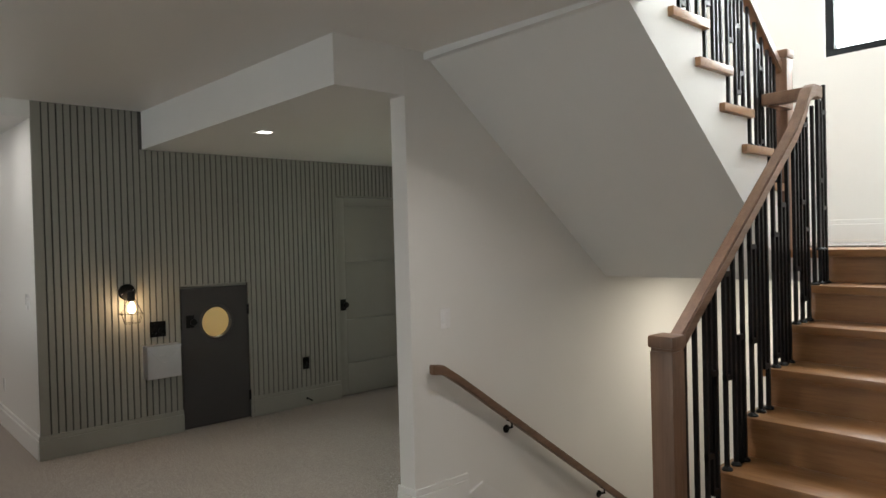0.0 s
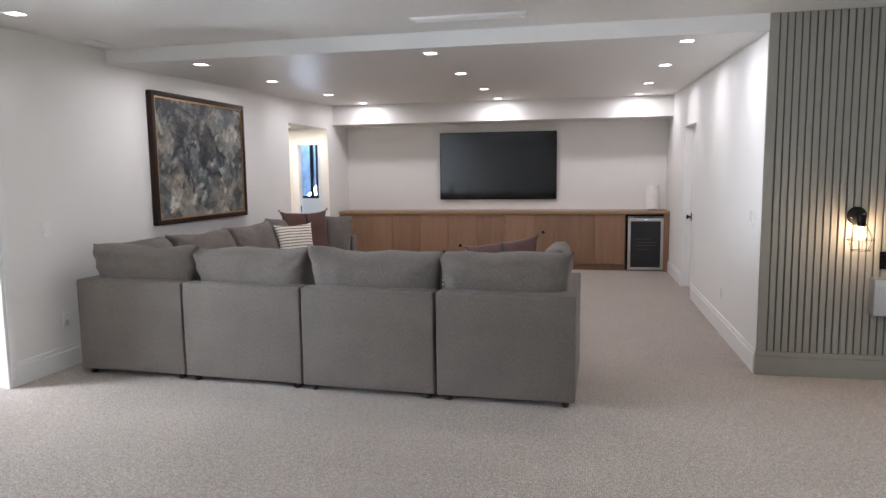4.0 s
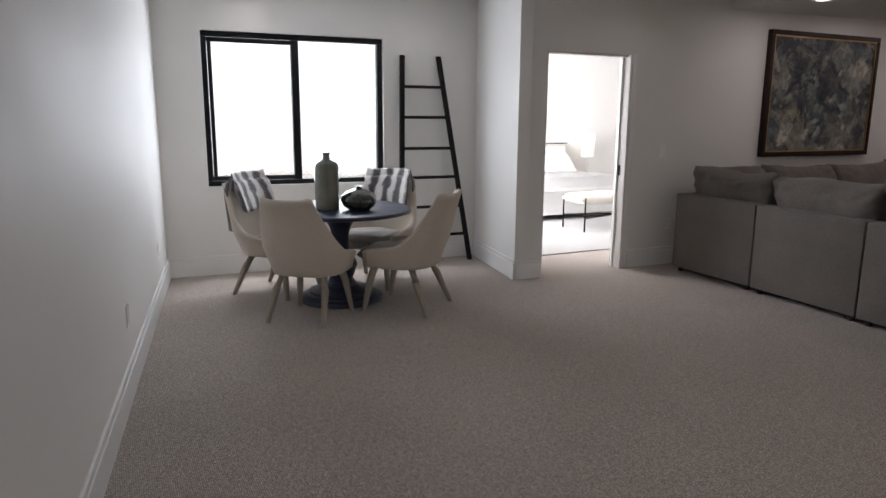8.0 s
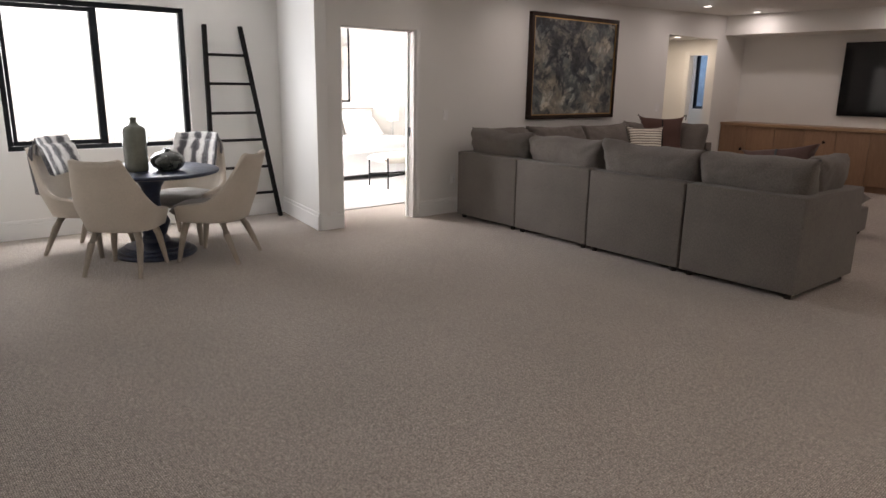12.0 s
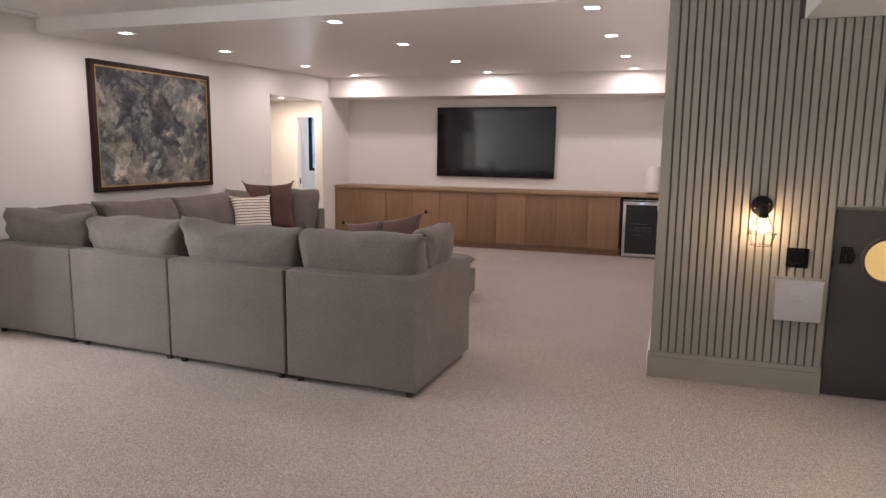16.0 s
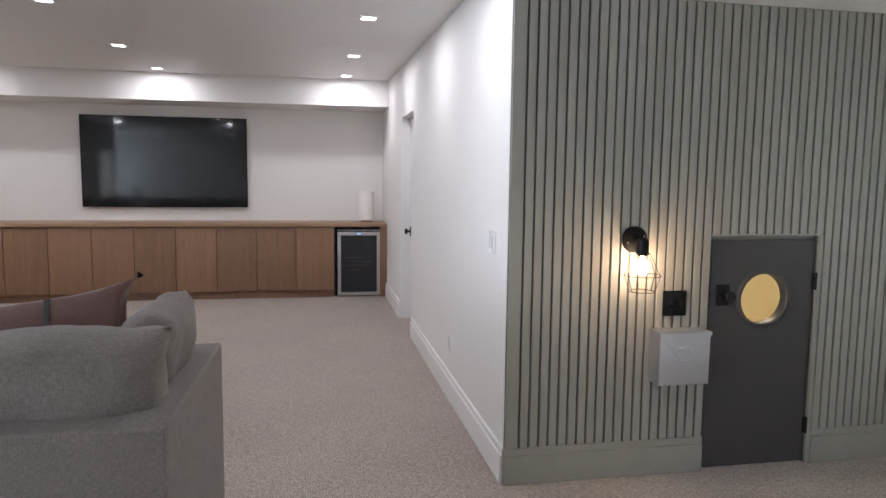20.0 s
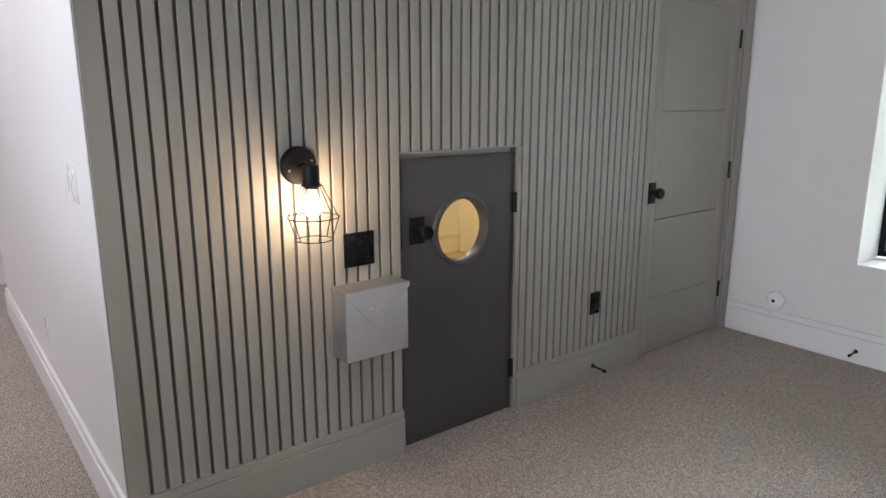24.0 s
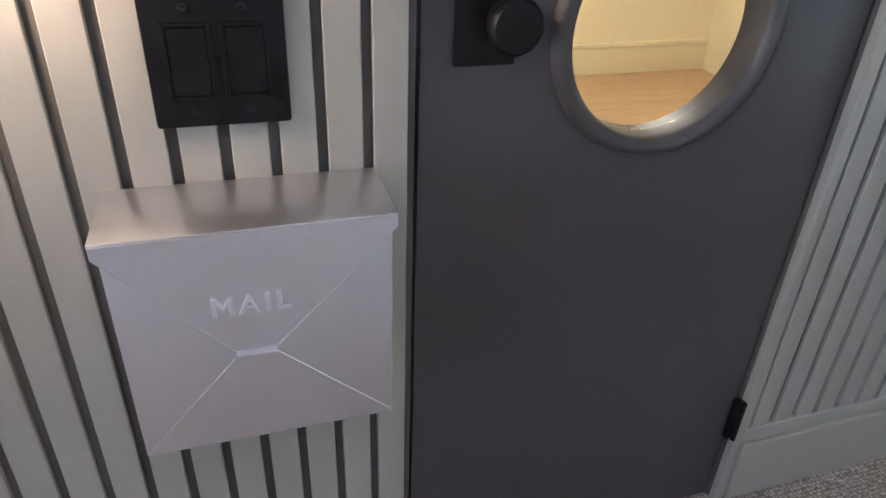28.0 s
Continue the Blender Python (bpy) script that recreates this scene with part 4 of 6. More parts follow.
def holed_panel(x0, x1, z0, z1, cx, cz, r, y0, y1, sides=64):
    """A slab with a round hole through it."""
    angles = sorted({2 * math.pi * j / sides for j in range(sides)} | {math.atan2(z - cz, x - cx) % (2 * math.pi) for x in (x0, x1) for z in (z0, z1)})
    bm, rings = bmesh.new(), []
    for y in (y0, y1):
        inner, outer = [], []
        for a in angles:
            c, s = math.cos(a), math.sin(a)
            tx = ((x1 if c > 0 else x0) - cx) / c if abs(c) > 1e-9 else 1e9
            tz = ((z1 if s > 0 else z0) - cz) / s if abs(s) > 1e-9 else 1e9
            k = min(tx, tz)
            inner.append(bm.verts.new((cx + r * c, y, cz + r * s)))
            outer.append(bm.verts.new((cx + k * c, y, cz + k * s)))
        rings.append((inner, outer))
    m = len(angles)
    for j in range(m):
        q = (j + 1) % m
        for inner, outer in rings:
            bm.faces.new((inner[j], inner[q], outer[q], outer[j]))
        for n in (0, 1):
            bm.faces.new((rings[0][n][j], rings[0][n][q], rings[1][n][q], rings[1][n][j]))
    return bm


part("leaf", holed_panel(-w + 0.006, w - 0.006, 0.008, SZ - 0.022, PX, PZ, PR, 0.002, 0.042), CHAR, small, "charcoal painted slab", True)
bm = bmesh.new()
prof = [(PR - 0.006, 0.040), (PR - 0.006, -0.002), (PR - 0.002, -0.012), (PR + 0.008, -0.014), (PR + 0.016, -0.010), (PR + 0.020, 0.004)]
rings = []
for r, d in prof:
    rings.append([bm.verts.new((PX + r * math.cos(a), d, PZ + r * math.sin(a))) for a in (2 * math.pi * j / 64 for j in range(64))])
for a, c in zip(rings, rings[1:]):
    for j in range(64):
        bm.faces.new((a[j], a[(j + 1) % 64], c[(j + 1) % 64], c[j]))
part("porthole_ring", bm, surface("porthole_metal_paint", (0.060, 0.056, 0.055), 0.5, 0.1, var=0.05), small, "rounded grey metal porthole ring", "all")
bm = bmesh.new()
lathe(bm, [(PR - 0.006, 0.020), (PR - 0.006, 0.025)], 48, (PX, 0, PZ), "y")
g = part("porthole_glass", bm, GLASS, small, "clear round glass")
g.visible_shadow = False
boxpart("knob_plate", (2.433 - 2.6975, 2.503 - 2.6975, -0.007, 0.003, 0.878, 0.988), BLACK, small, "square black knob plate", 0.002)
bm = bmesh.new()
lathe(bm, [(0.014, -0.006), (0.012, -0.030), (0.026, -0.036), (0.029, -0.044), (0.029, -0.058), (0.026, -0.062)], 28, (2.481 - 2.6975, 0, 0.930), "y")
part("knob", bm, BLACK, small, "round black knob")
for z in (0.212, 0.998):
    bm = bmesh.new()
    box(bm, w - 0.014, w + 0.012, -0.010, 0.002, z - 0.044, z + 0.044, 0.002)
    tube(bm, [(w + 0.001, -0.012, z - 0.046), (w + 0.001, -0.012, z + 0.046)], 0.006)
    part("hinge", bm, BLACK, small, "black hinge")
boxpart("top_stop", (-w, w, 0.030, 0.050, SZ - 0.05, SZ), SAGE, small, "grey-green stop behind the door")
boxpart("latch_edge", (-w + 0.001, -w + 0.006, 0.0, 0.02, 0.86, 0.96), BLACKP, small)
nest(small, "leaf", "porthole_ring", "porthole_glass", "knob_plate", "knob", "hinge", "latch_edge")
fixed("trim_small_door", [(SX1, SX1 + 0.014, YS - 0.006, YS + 0.0085, 0, SZ + 0.008), (SX1 + 0.014, SX1 + 0.028, YS - 0.002, YS + 0.0085, 0, SZ + 0.004), (SX0 - 0.004, SX1, YS - 0.002, YS + 0.0085, SZ, SZ + 0.008)], SAGE, "grey-green trim round the small door", 0.002)

# The little playroom behind the porthole.
fixed("wall_playroom", [(1.55, 1.65, YS + 0.13, 8.4, 0, 1.95), (4.93, 5.03, YS + 0.16, 8.4, 0, 1.95), (1.55, 5.03, 8.3, 8.4, 0, 1.95)], WARMW, "cream playroom wall")
fixed("ceiling_playroom", [(1.45, 5.03, YS + 0.13, 8.4, 1.95, 2.02)], WARMW, "cream playroom ceiling")
fixed("baseboard_playroom", [(1.65, 4.93, 8.285, 8.30, 0.012, 0.165), (1.65, 4.93, 8.276, 8.30, 0.165, 0.192)], WARMW, "cream moulded baseboard in the playroom", 0.004)
fixed("floor_playroom", [(1.65, 4.93, YS + 0.14, 8.30, 0.004, 0.012)], PLAYW, "light wood floor of the playroom")
lamp("playroom_light", "POINT", (3.2, 7.0, 1.80), 48, (1.0, 0.86, 0.60), 0.12)

# ---- television wall ----
CABX0, CABX1, ND = XL + 0.002, 0.652, 10
dw = (CABX1 - CABX0) / ND


def cabinet_unit():
    c = thing("cabinet", CABX0, CABY, 0, "oak base cabinet with a flat handleless door", "cabinet", "cabinets under the television")
    boxpart("body", (0.0, dw - 0.001, 0.024, TVY - CABY - 0.002, 0.09, 0.895), OAK, c)
    boxpart("door", (0.004, dw - 0.004, 0.0, 0.022, 0.10, 0.884), OAK, c, "oak veneer door", 0.0015)
    boxpart("toe_kick", (0.0, dw - 0.001, 0.055, 0.075, 0.0, 0.09), OAK, c)
    return c


first = cabinet_unit()
for i in range(1, ND):
    copy_thing(first, pose(CABX0 + i * dw, CABY, 0))
top = thing("counter", (CABX0 + XC) / 2, CABY + 0.28, 0.897, "long oak countertop under the television", "countertop")
boxpart("slab", (-(XC - CABX0) / 2 + 0.001, (XC - CABX0) / 2 - 0.002, -0.30, TVY - CABY - 0.282, 0.0, 0.043), OAKTOP, top, "", 0.004)
end = thing("end_panel", 1.279, CABY + 0.28, 0, "oak end panel beside the drinks cooler", "cabinet")
boxpart("panel", (-0.052, 0.034, -0.28, 0.28, 0, 0.896), OAK, end, "", 0.002)
cool = thing("drinks_cooler", 0.962, CABY + 0.28, 0, "black built-in drinks cooler with a steel-framed glass door", "fridge")
boxpart("body", (-0.292, 0.292, -0.205, 0.28, 0.012, 0.885), BLACKP, cool, "black case")
boxpart("kick", (-0.27, 0.27, -0.235, -0.205, 0.004, 0.012), BLACKP, cool, "black base plate", 0.002)
FW, FI = 0.268, 0.226
SHELFW = surface("dim_wire_shelf", (0.07, 0.07, 0.07), 0.4, 0.3)
for dims in ((-FW, FW, 0.014, 0.058), (-FW, FW, 0.782, 0.828), (-FW, -FI, 0.058, 0.782), (FI, FW, 0.058, 0.782)):
    boxpart("door_frame", (dims[0], dims[1], -0.262, -0.207, dims[2], dims[3]), STEEL, cool, "brushed steel door frame", 0.004)
boxpart("door_glass", (-FI, FI, -0.250, -0.240, 0.058, 0.782), DARKGL, cool, "dark tinted glass")
boxpart("display", (-0.018, 0.018, -0.2635, -0.262, 0.800, 0.811), LEDB, cool, "blue lit display")
for z, a, c in ((0.335, -0.12, 0.02), (0.40, -0.15, 0.14), (0.445, -0.10, 0.15), (0.50, -0.16, 0.08)):
    boxpart("shelf", (a, c, -0.2512, -0.250, z, z + 0.006), SHELFW, cool, "wire shelf showing through the glass")
boxpart("vent", (-0.27, 0.27, -0.222, -0.205, 0.842, 0.852), STEEL, cool, "thin steel vent trim", 0.002)

nest(cool, "body", "kick", "vent")
nest(cool, "door_frame", "door_glass", "display", "shelf")

tv = thing("television", (-2.395 - 0.43) / 2, TVY - 0.055, 1.675, "large black flat television on the wall", "television")
tw, th = 1.965 / 2, 1.125 / 2
boxpart("case", (-tw, tw, -0.004, 0.050, -th, th), BLACKP, tv, "black case", 0.006)
boxpart("screen", (-tw + 0.012, tw - 0.012, -0.0065, -0.0045, -th + 0.022, th - 0.012), SCREEN, tv, "switched-off glossy screen")
for dims in ((-tw, tw, th - 0.010, th), (-tw, tw, -th, -th + 0.018), (-tw, -tw + 0.010, -th + 0.018, th - 0.010), (tw - 0.010, tw, -th + 0.018, th - 0.010)):
    boxpart("bezel", (dims[0], dims[1], -0.010, -0.0045, dims[2], dims[3]), BLACKP, tv, "thin black bezel", 0.001)

nest(tv, "case", "screen", "bezel")

vase = thing("table_lamp", 1.075, 11.28, 0.941, "unlit white paper cylinder lamp on a wooden base", "lamp")
bm = bmesh.new()
lathe(bm, [(0.070, 0.0), (0.072, 0.022), (0.066, 0.024)], 28)
part("base", bm, OAKTOP, vase, "round wooden base")
bm = bmesh.new()
lathe(bm, [(0.098, 0.024), (0.101, 0.10), (0.098, 0.20), (0.101, 0.30), (0.098, 0.395)], 32)
part("shade", bm, SHADE, vase, "ribbed white paper shade")

# ---- recessed lights and ceiling registers ----


def downlight(x, y, z, watts=CAN_W, spread=180):
    c = thing("recessed_light", x, y, z, "square white recessed ceiling light, switched on", "ceiling light", "recessed ceiling lights")
    for dims in ((-0.066, 0.066, -0.066, -0.048), (-0.066, 0.066, 0.048, 0.066), (-0.066, -0.048, -0.048, 0.048), (0.048, 0.066, -0.048, 0.048)):
        boxpart("trim", (*dims, -0.005, 0.0), TRIM, c, "", 0.001)
    boxpart("lens", (-0.047, 0.047, -0.047, 0.047, -0.0035, -0.0015), CAN, c, "glowing lens")
    nest(c, "trim", "lens")
    if watts:
        lamp("downlight_beam", "AREA", (x, y, z - 0.007), watts, COOL, 0.09, (x, y, 0), spread)


for x in (-3.42, -1.28, 0.78):
    for y in (5.85, 7.30, 9.02, 10.53):
        downlight(x, y, low_z(y), CAN_W)
for x, y, k in ((0.69, 3.55, 0.5), (-3.76, 4.15, 0.14), (-5.06, 2.54, 0.1), (-5.30, 0.99, 0.14), (-3.80, 2.40, 0.3)):
    downlight(x, y, main_z(y), CAN_W * k, 125)
downlight(2.52, 4.24, ENTRY, CAN_W * 0.36, 125)
# Three unseen lights at guessed spots, added to brighten the stairs and open floor.
for x, y, k in ((0.76, 1.90, 0.30), (2.35, 1.60, 2.0), (-1.60, 2.10, 0.2)):
    downlight(x, y, main_z(y), CAN_W * k, 125)
downlight(-4.65, 10.35, 2.34, 0)
lamp("hall_beam", "AREA", (-4.65, 10.35, 2.333), 20, (1.0, 0.87, 0.69), 0.09, (-4.65, 10.35, 0))
downlight(5.25, 1.95, 1.28, 0)
lamp("landing_light", "AREA", (5.25, 1.95, 1.273), 24, (1.0, 0.90, 0.76), 0.10, (5.25, 1.95, -2))


def register(x, y, z, w, d, label):
    c = thing("ceiling_register", x, y, z, label, "air vent")
    boxpart("plate", (-w / 2, w / 2, -d / 2, d / 2, -0.012, 0.0), TRIM, c, "", 0.002)
    k = max(3, int(d / 0.018))
    for i in range(k):
        yy = -d / 2 + d * (i + 0.5) / k
        boxpart("slat", (-w / 2 + 0.02, w / 2 - 0.02, yy - 0.004, yy + 0.004, -0.017, -0.012), TRIM, c)


register(-0.83, 5.08, main_z(5.08), 0.84, 0.13, "long white linear ceiling vent")
register(-4.02, 5.25, main_z(5.25), 0.14, 0.30, "small white ceiling vent by the wall")

# ---- sofa ----


def sofa_module(label, w, d=0.95, left=False, right=False, cush=True, seedn=0.0, side_cushion=0):
    s = thing("sofa_module", 0, 0, 0, label, "sofa", "grey sectional sofa")
    a, b = (0.15 if left else 0.0), (0.15 if right else 0.0)
    boxpart("back", (0.004, w - 0.004, 0.0, 0.15, 0.045, 0.765), SOFA, s, "", 0.012, 3)
    boxpart("base", (0.006 + a, w - 0.006 - b, 0.15, d, 0.045, 0.30), SOFA, s, "", 0.018, 3)
    if left:
        boxpart("arm", (0.0025, 0.15, 0.016, d, 0.045, 0.7675), SOFA, s, "", 0.012, 3)
    if right:
        boxpart("arm", (w - 0.15, w - 0.0025, 0.016, d, 0.045, 0.7675), SOFA, s, "", 0.012, 3)
    bm = bmesh.new()
    tube(bm, [(0.014, 0.0015, 0.742), (w - 0.014, 0.0015, 0.742)], 0.003, 6)
    part("piping", bm, SOFA, s)
    bm = bmesh.new()
    cushion(bm, w - 0.012 - a - b, d - 0.13, 0.17, 0.16, 16, 0, 0.06, seedn)
    part("seat_cushion", placed(bm, pose((w + a - b) / 2, 0.15 + (d - 0.13) / 2, 0.385)), SOFA, s, "", "all")
    if cush:
        bm = bmesh.new()
        cushion(bm, w + 0.06 - 0.30 * (a + b), 0.66, 0.29, 0.36, 36, 0.0, 0.22, seedn + 5, 0.022, 2.5, 0.040, 0.0, 4.6)
        part("back_cushion", placed(bm, pose(w / 2 + 0.16 * (a - b), 0.292, 0.715, 105 + 2 * math.sin(seedn * 5), 1.2 * math.sin(seedn * 7), 2.0 * math.sin(seedn * 3))), SOFA, s, "plump loose back cushion", "all")
    if side_cushion:
        bm = bmesh.new()
        cushion(bm, 0.60, 0.64, 0.26, 0.40, 30, 0.0, 0.14, seedn + 9, 0.020, 2.3, 0.024, 9.0, 4.0)
        x = w - 0.235 if side_cushion > 0 else 0.235
        part("side_cushion", placed(bm, pose(x, 0.66, 0.735, 111, 0, 90 if side_cushion > 0 else -90)), SOFA, s, "loose cushion against the arm", "all")
    for x in (0.07, w - 0.07):
        for y in (0.06, d - 0.07):
            bm = bmesh.new()
            lathe(bm, [(0.024, 0.0), (0.030, 0.05)], 16, (x, y, 0))
            part("foot", bm, FOOT, s, "dark wooden foot")
    nest(s, "base", "foot")
    nest(s, "back", "piping")
    return s


SX = -3.95
mods = [
    ("grey linen corner sofa module against the wall", SX, 4.735, -2.0, 0.95, dict(left=True, seedn=0.3, side_cushion=-1)),
    ("grey linen armless sofa module", -2.994, 4.695, -3.7, 0.99, dict(seedn=1.7)),
    ("grey linen armless sofa module", -1.999, 4.622, -3.3, 1.0, dict(seedn=2.9)),
    ("grey linen corner sofa module with a side cushion", -0.988, 4.562, -1.5, 0.948, dict(right=True, seedn=4.1, side_cushion=1, d=1.05)),
    ("grey linen armless sofa module along the wall", SX + 0.01, 6.66, -91, 0.98, dict(seedn=5.2)),
    ("grey linen armless sofa module along the wall", SX + 0.03, 7.655, -91, 0.99, dict(seedn=6.6)),
    ("grey linen end sofa module with an arm", SX + 0.05, 8.68, -91, 1.02, dict(left=True, seedn=7.9, side_cushion=-1)),
]
for label, x, y, rz, w, kw in mods:
    sofa_module(label, w, **kw).matrix_basis = pose(x, y, 0, 0, 0, rz)
ott = thing("ottoman", -1.06, 7.20, 0, "grey linen ottoman before the sofa", "ottoman")
boxpart("base", (-0.48, 0.48, -0.48, 0.48, 0.045, 0.30), SOFA, ott, "", 0.02, 3)
bm = bmesh.new()
cushion(bm, 0.97, 0.97, 0.17, 0.16, 16, 0, 0.05, 3.3)
part("seat_cushion", placed(bm, pose(0, 0, 0.385)), SOFA, ott, "", "all")
for x in (-0.42, 0.42):
    for y in (-0.42, 0.42):
        bm = bmesh.new()
        lathe(bm, [(0.024, 0.0), (0.030, 0.05)], 16, (x, y, 0))
        part("foot", bm, FOOT, ott)
nest(ott, "base", "foot")


def pillow(label, x, y, z, size, m, rx, ry, rz, tassels=False, seedn=0.0, band=False, high=None, dip=0.48):
    p = thing("throw_pillow", x, y, z, label, "pillow", "sofa pillows", rz, "", rx, ry)
    bm = bmesh.new()
    h = high or size
    cushion(bm, size, h, 0.17, 0.40, 24, 0.0, dip, seedn, 0.018, crease=0.012)
    part("cover", bm, m, p, "", "all")
    if band:
        bm = bmesh.new()
        rows = []
        for i in range(25):
            v = -0.985 + 1.97 * i / 24
            y, e = v * h / 2 * (1 - dip * 0.5 * abs(v) ** 8), 0.085 * (1 - abs(v) ** 2.6) ** 0.40
            k = noise.noise(Vector((seedn, v * 1.7, 3 + seedn))) * 0.018 * e / 0.085
            rows.append([bm.verts.new((x, y, e + k + 0.003)) for x in (-0.010, 0.010)])
        for a, b in zip(rows, rows[1:]):
            bm.faces.new((a[0], a[1], b[1], b[0]))
        bmesh.ops.solidify(bm, geom=bm.faces[:], thickness=0.003)
        part("woven_band", bm, BANDC, p, "dark woven band", "all")
    if tassels:
        for sx in (-1, 1):
            for sy in (-1, 1):
                bm = bmesh.new()
                for k in range(22):
                    d = Vector((sx, sy, 0)).normalized() + 0.5 * Vector((random.uniform(-1, 1), random.uniform(-1, 1), random.uniform(-1, 1)))
                    a = Vector((sx * (size / 2 - 0.012), sy * (h / 2 - 0.012), 0))
                    tube(bm, [a, a + d.normalized() * 0.022], 0.003, 4)
                part("tassel", bm, BLACKP, p, "dark wool tassel")
    nest(p, "cover", "woven_band", "tassel")
    return p


pillow("cream ribbed throw pillow on the sofa", -3.36, 7.62, 0.75, 0.52, STRIPE, 74, 0, 50, seedn=1.0)
pillow("rust-brown throw pillow with dark tassels", -3.42, 8.10, 0.82, 0.64, RUST, 76, 0, 44, True, 2.0, True)
pillow("rust-brown lumbar pillow with dark tassels, lying against the cushions", -0.58, 5.24, 0.845, 0.66, RUST, 60, -9, 6, True, 3.0, True, 0.50, 0.9)
pillow("cream ribbed throw pillow on the sofa", -3.15, 5.12, 0.72, 0.48, STRIPE, 68, 0, 20, seedn=4.0)
pillow("cream ribbed throw pillow on the sofa", -1.02, 5.20, 0.68, 0.48, STRIPE, 70, 0, -12, seedn=5.0)

# ---- painting on the wall ----
AY0, AY1, AZ0, AZ1 = 6.09, 7.855, 1.083, 2.41
art = thing("painting", XL, (AY0 + AY1) / 2, (AZ0 + AZ1) / 2, "large abstract painting in grey, teal and cream in a dark frame", "painting")
art.matrix_basis = WEST @ art.matrix_basis
hw, hh = (AY1 - AY0) / 2, (AZ1 - AZ0) / 2
boxpart("canvas", (0.004, 0.045, -hw + 0.05, hw - 0.05, -hh + 0.05, hh - 0.05), ARTM, art, "abstract canvas in cloudy greys")
for dims in ((-hw, hw, hh - 0.05, hh), (-hw, hw, -hh, -hh + 0.05), (-hw, -hw + 0.05, -hh + 0.05, hh - 0.05), (hw - 0.05, hw, -hh + 0.05, hh - 0.05)):
    boxpart("frame_rail", (0.002, 0.062, *dims), FRAMEW, art, "dark walnut frame", 0.004)
for dims in ((-hw + 0.05, hw - 0.05, hh - 0.064, hh - 0.05), (-hw + 0.05, hw - 0.05, -hh + 0.05, -hh + 0.064), (-hw + 0.05, -hw + 0.064, -hh + 0.064, hh - 0.064), (hw - 0.064, hw - 0.05, -hh + 0.064, hh - 0.064)):
    boxpart("fillet", (0.045, 0.056, *dims), GOLD, art, "thin gilt fillet")

# ---- dining nook ----
TX, TY = -4.285, 1.415
table = thing("dining_table", TX, TY, 0, "round ebony-stained pedestal table", "table")
bm = bmesh.new()
lathe(bm, [(0.335, 0.0), (0.345, 0.015), (0.335, 0.035), (0.30, 0.045), (0.295, 0.06), (0.265, 0.068), (0.258, 0.085), (0.16, 0.10), (0.125, 0.12), (0.118, 0.15)], 64)
part("foot", bm, DARKW, table, "stepped round foot")
bm = bmesh.new()
lathe(bm, [(0.112, 0.148), (0.095, 0.18), (0.105, 0.20), (0.12, 0.25), (0.135, 0.29), (0.12, 0.33), (0.085, 0.36), (0.09, 0.385), (0.075, 0.40), (0.066, 0.46), (0.068, 0.53), (0.085, 0.60), (0.115, 0.65), (0.15, 0.675), (0.15, 0.70)], 48)
part("pedestal", bm, DARKW, table, "turned baluster pedestal")
bm = bmesh.new()
lathe(bm, [(0.20, 0.70), (0.22, 0.718), (0.555, 0.722), (0.575, 0.730), (0.58, 0.742), (0.575, 0.754), (0.565, 0.758)], 96)
part("tabletop", bm, DARKW, table, "round dark top with a soft edge")


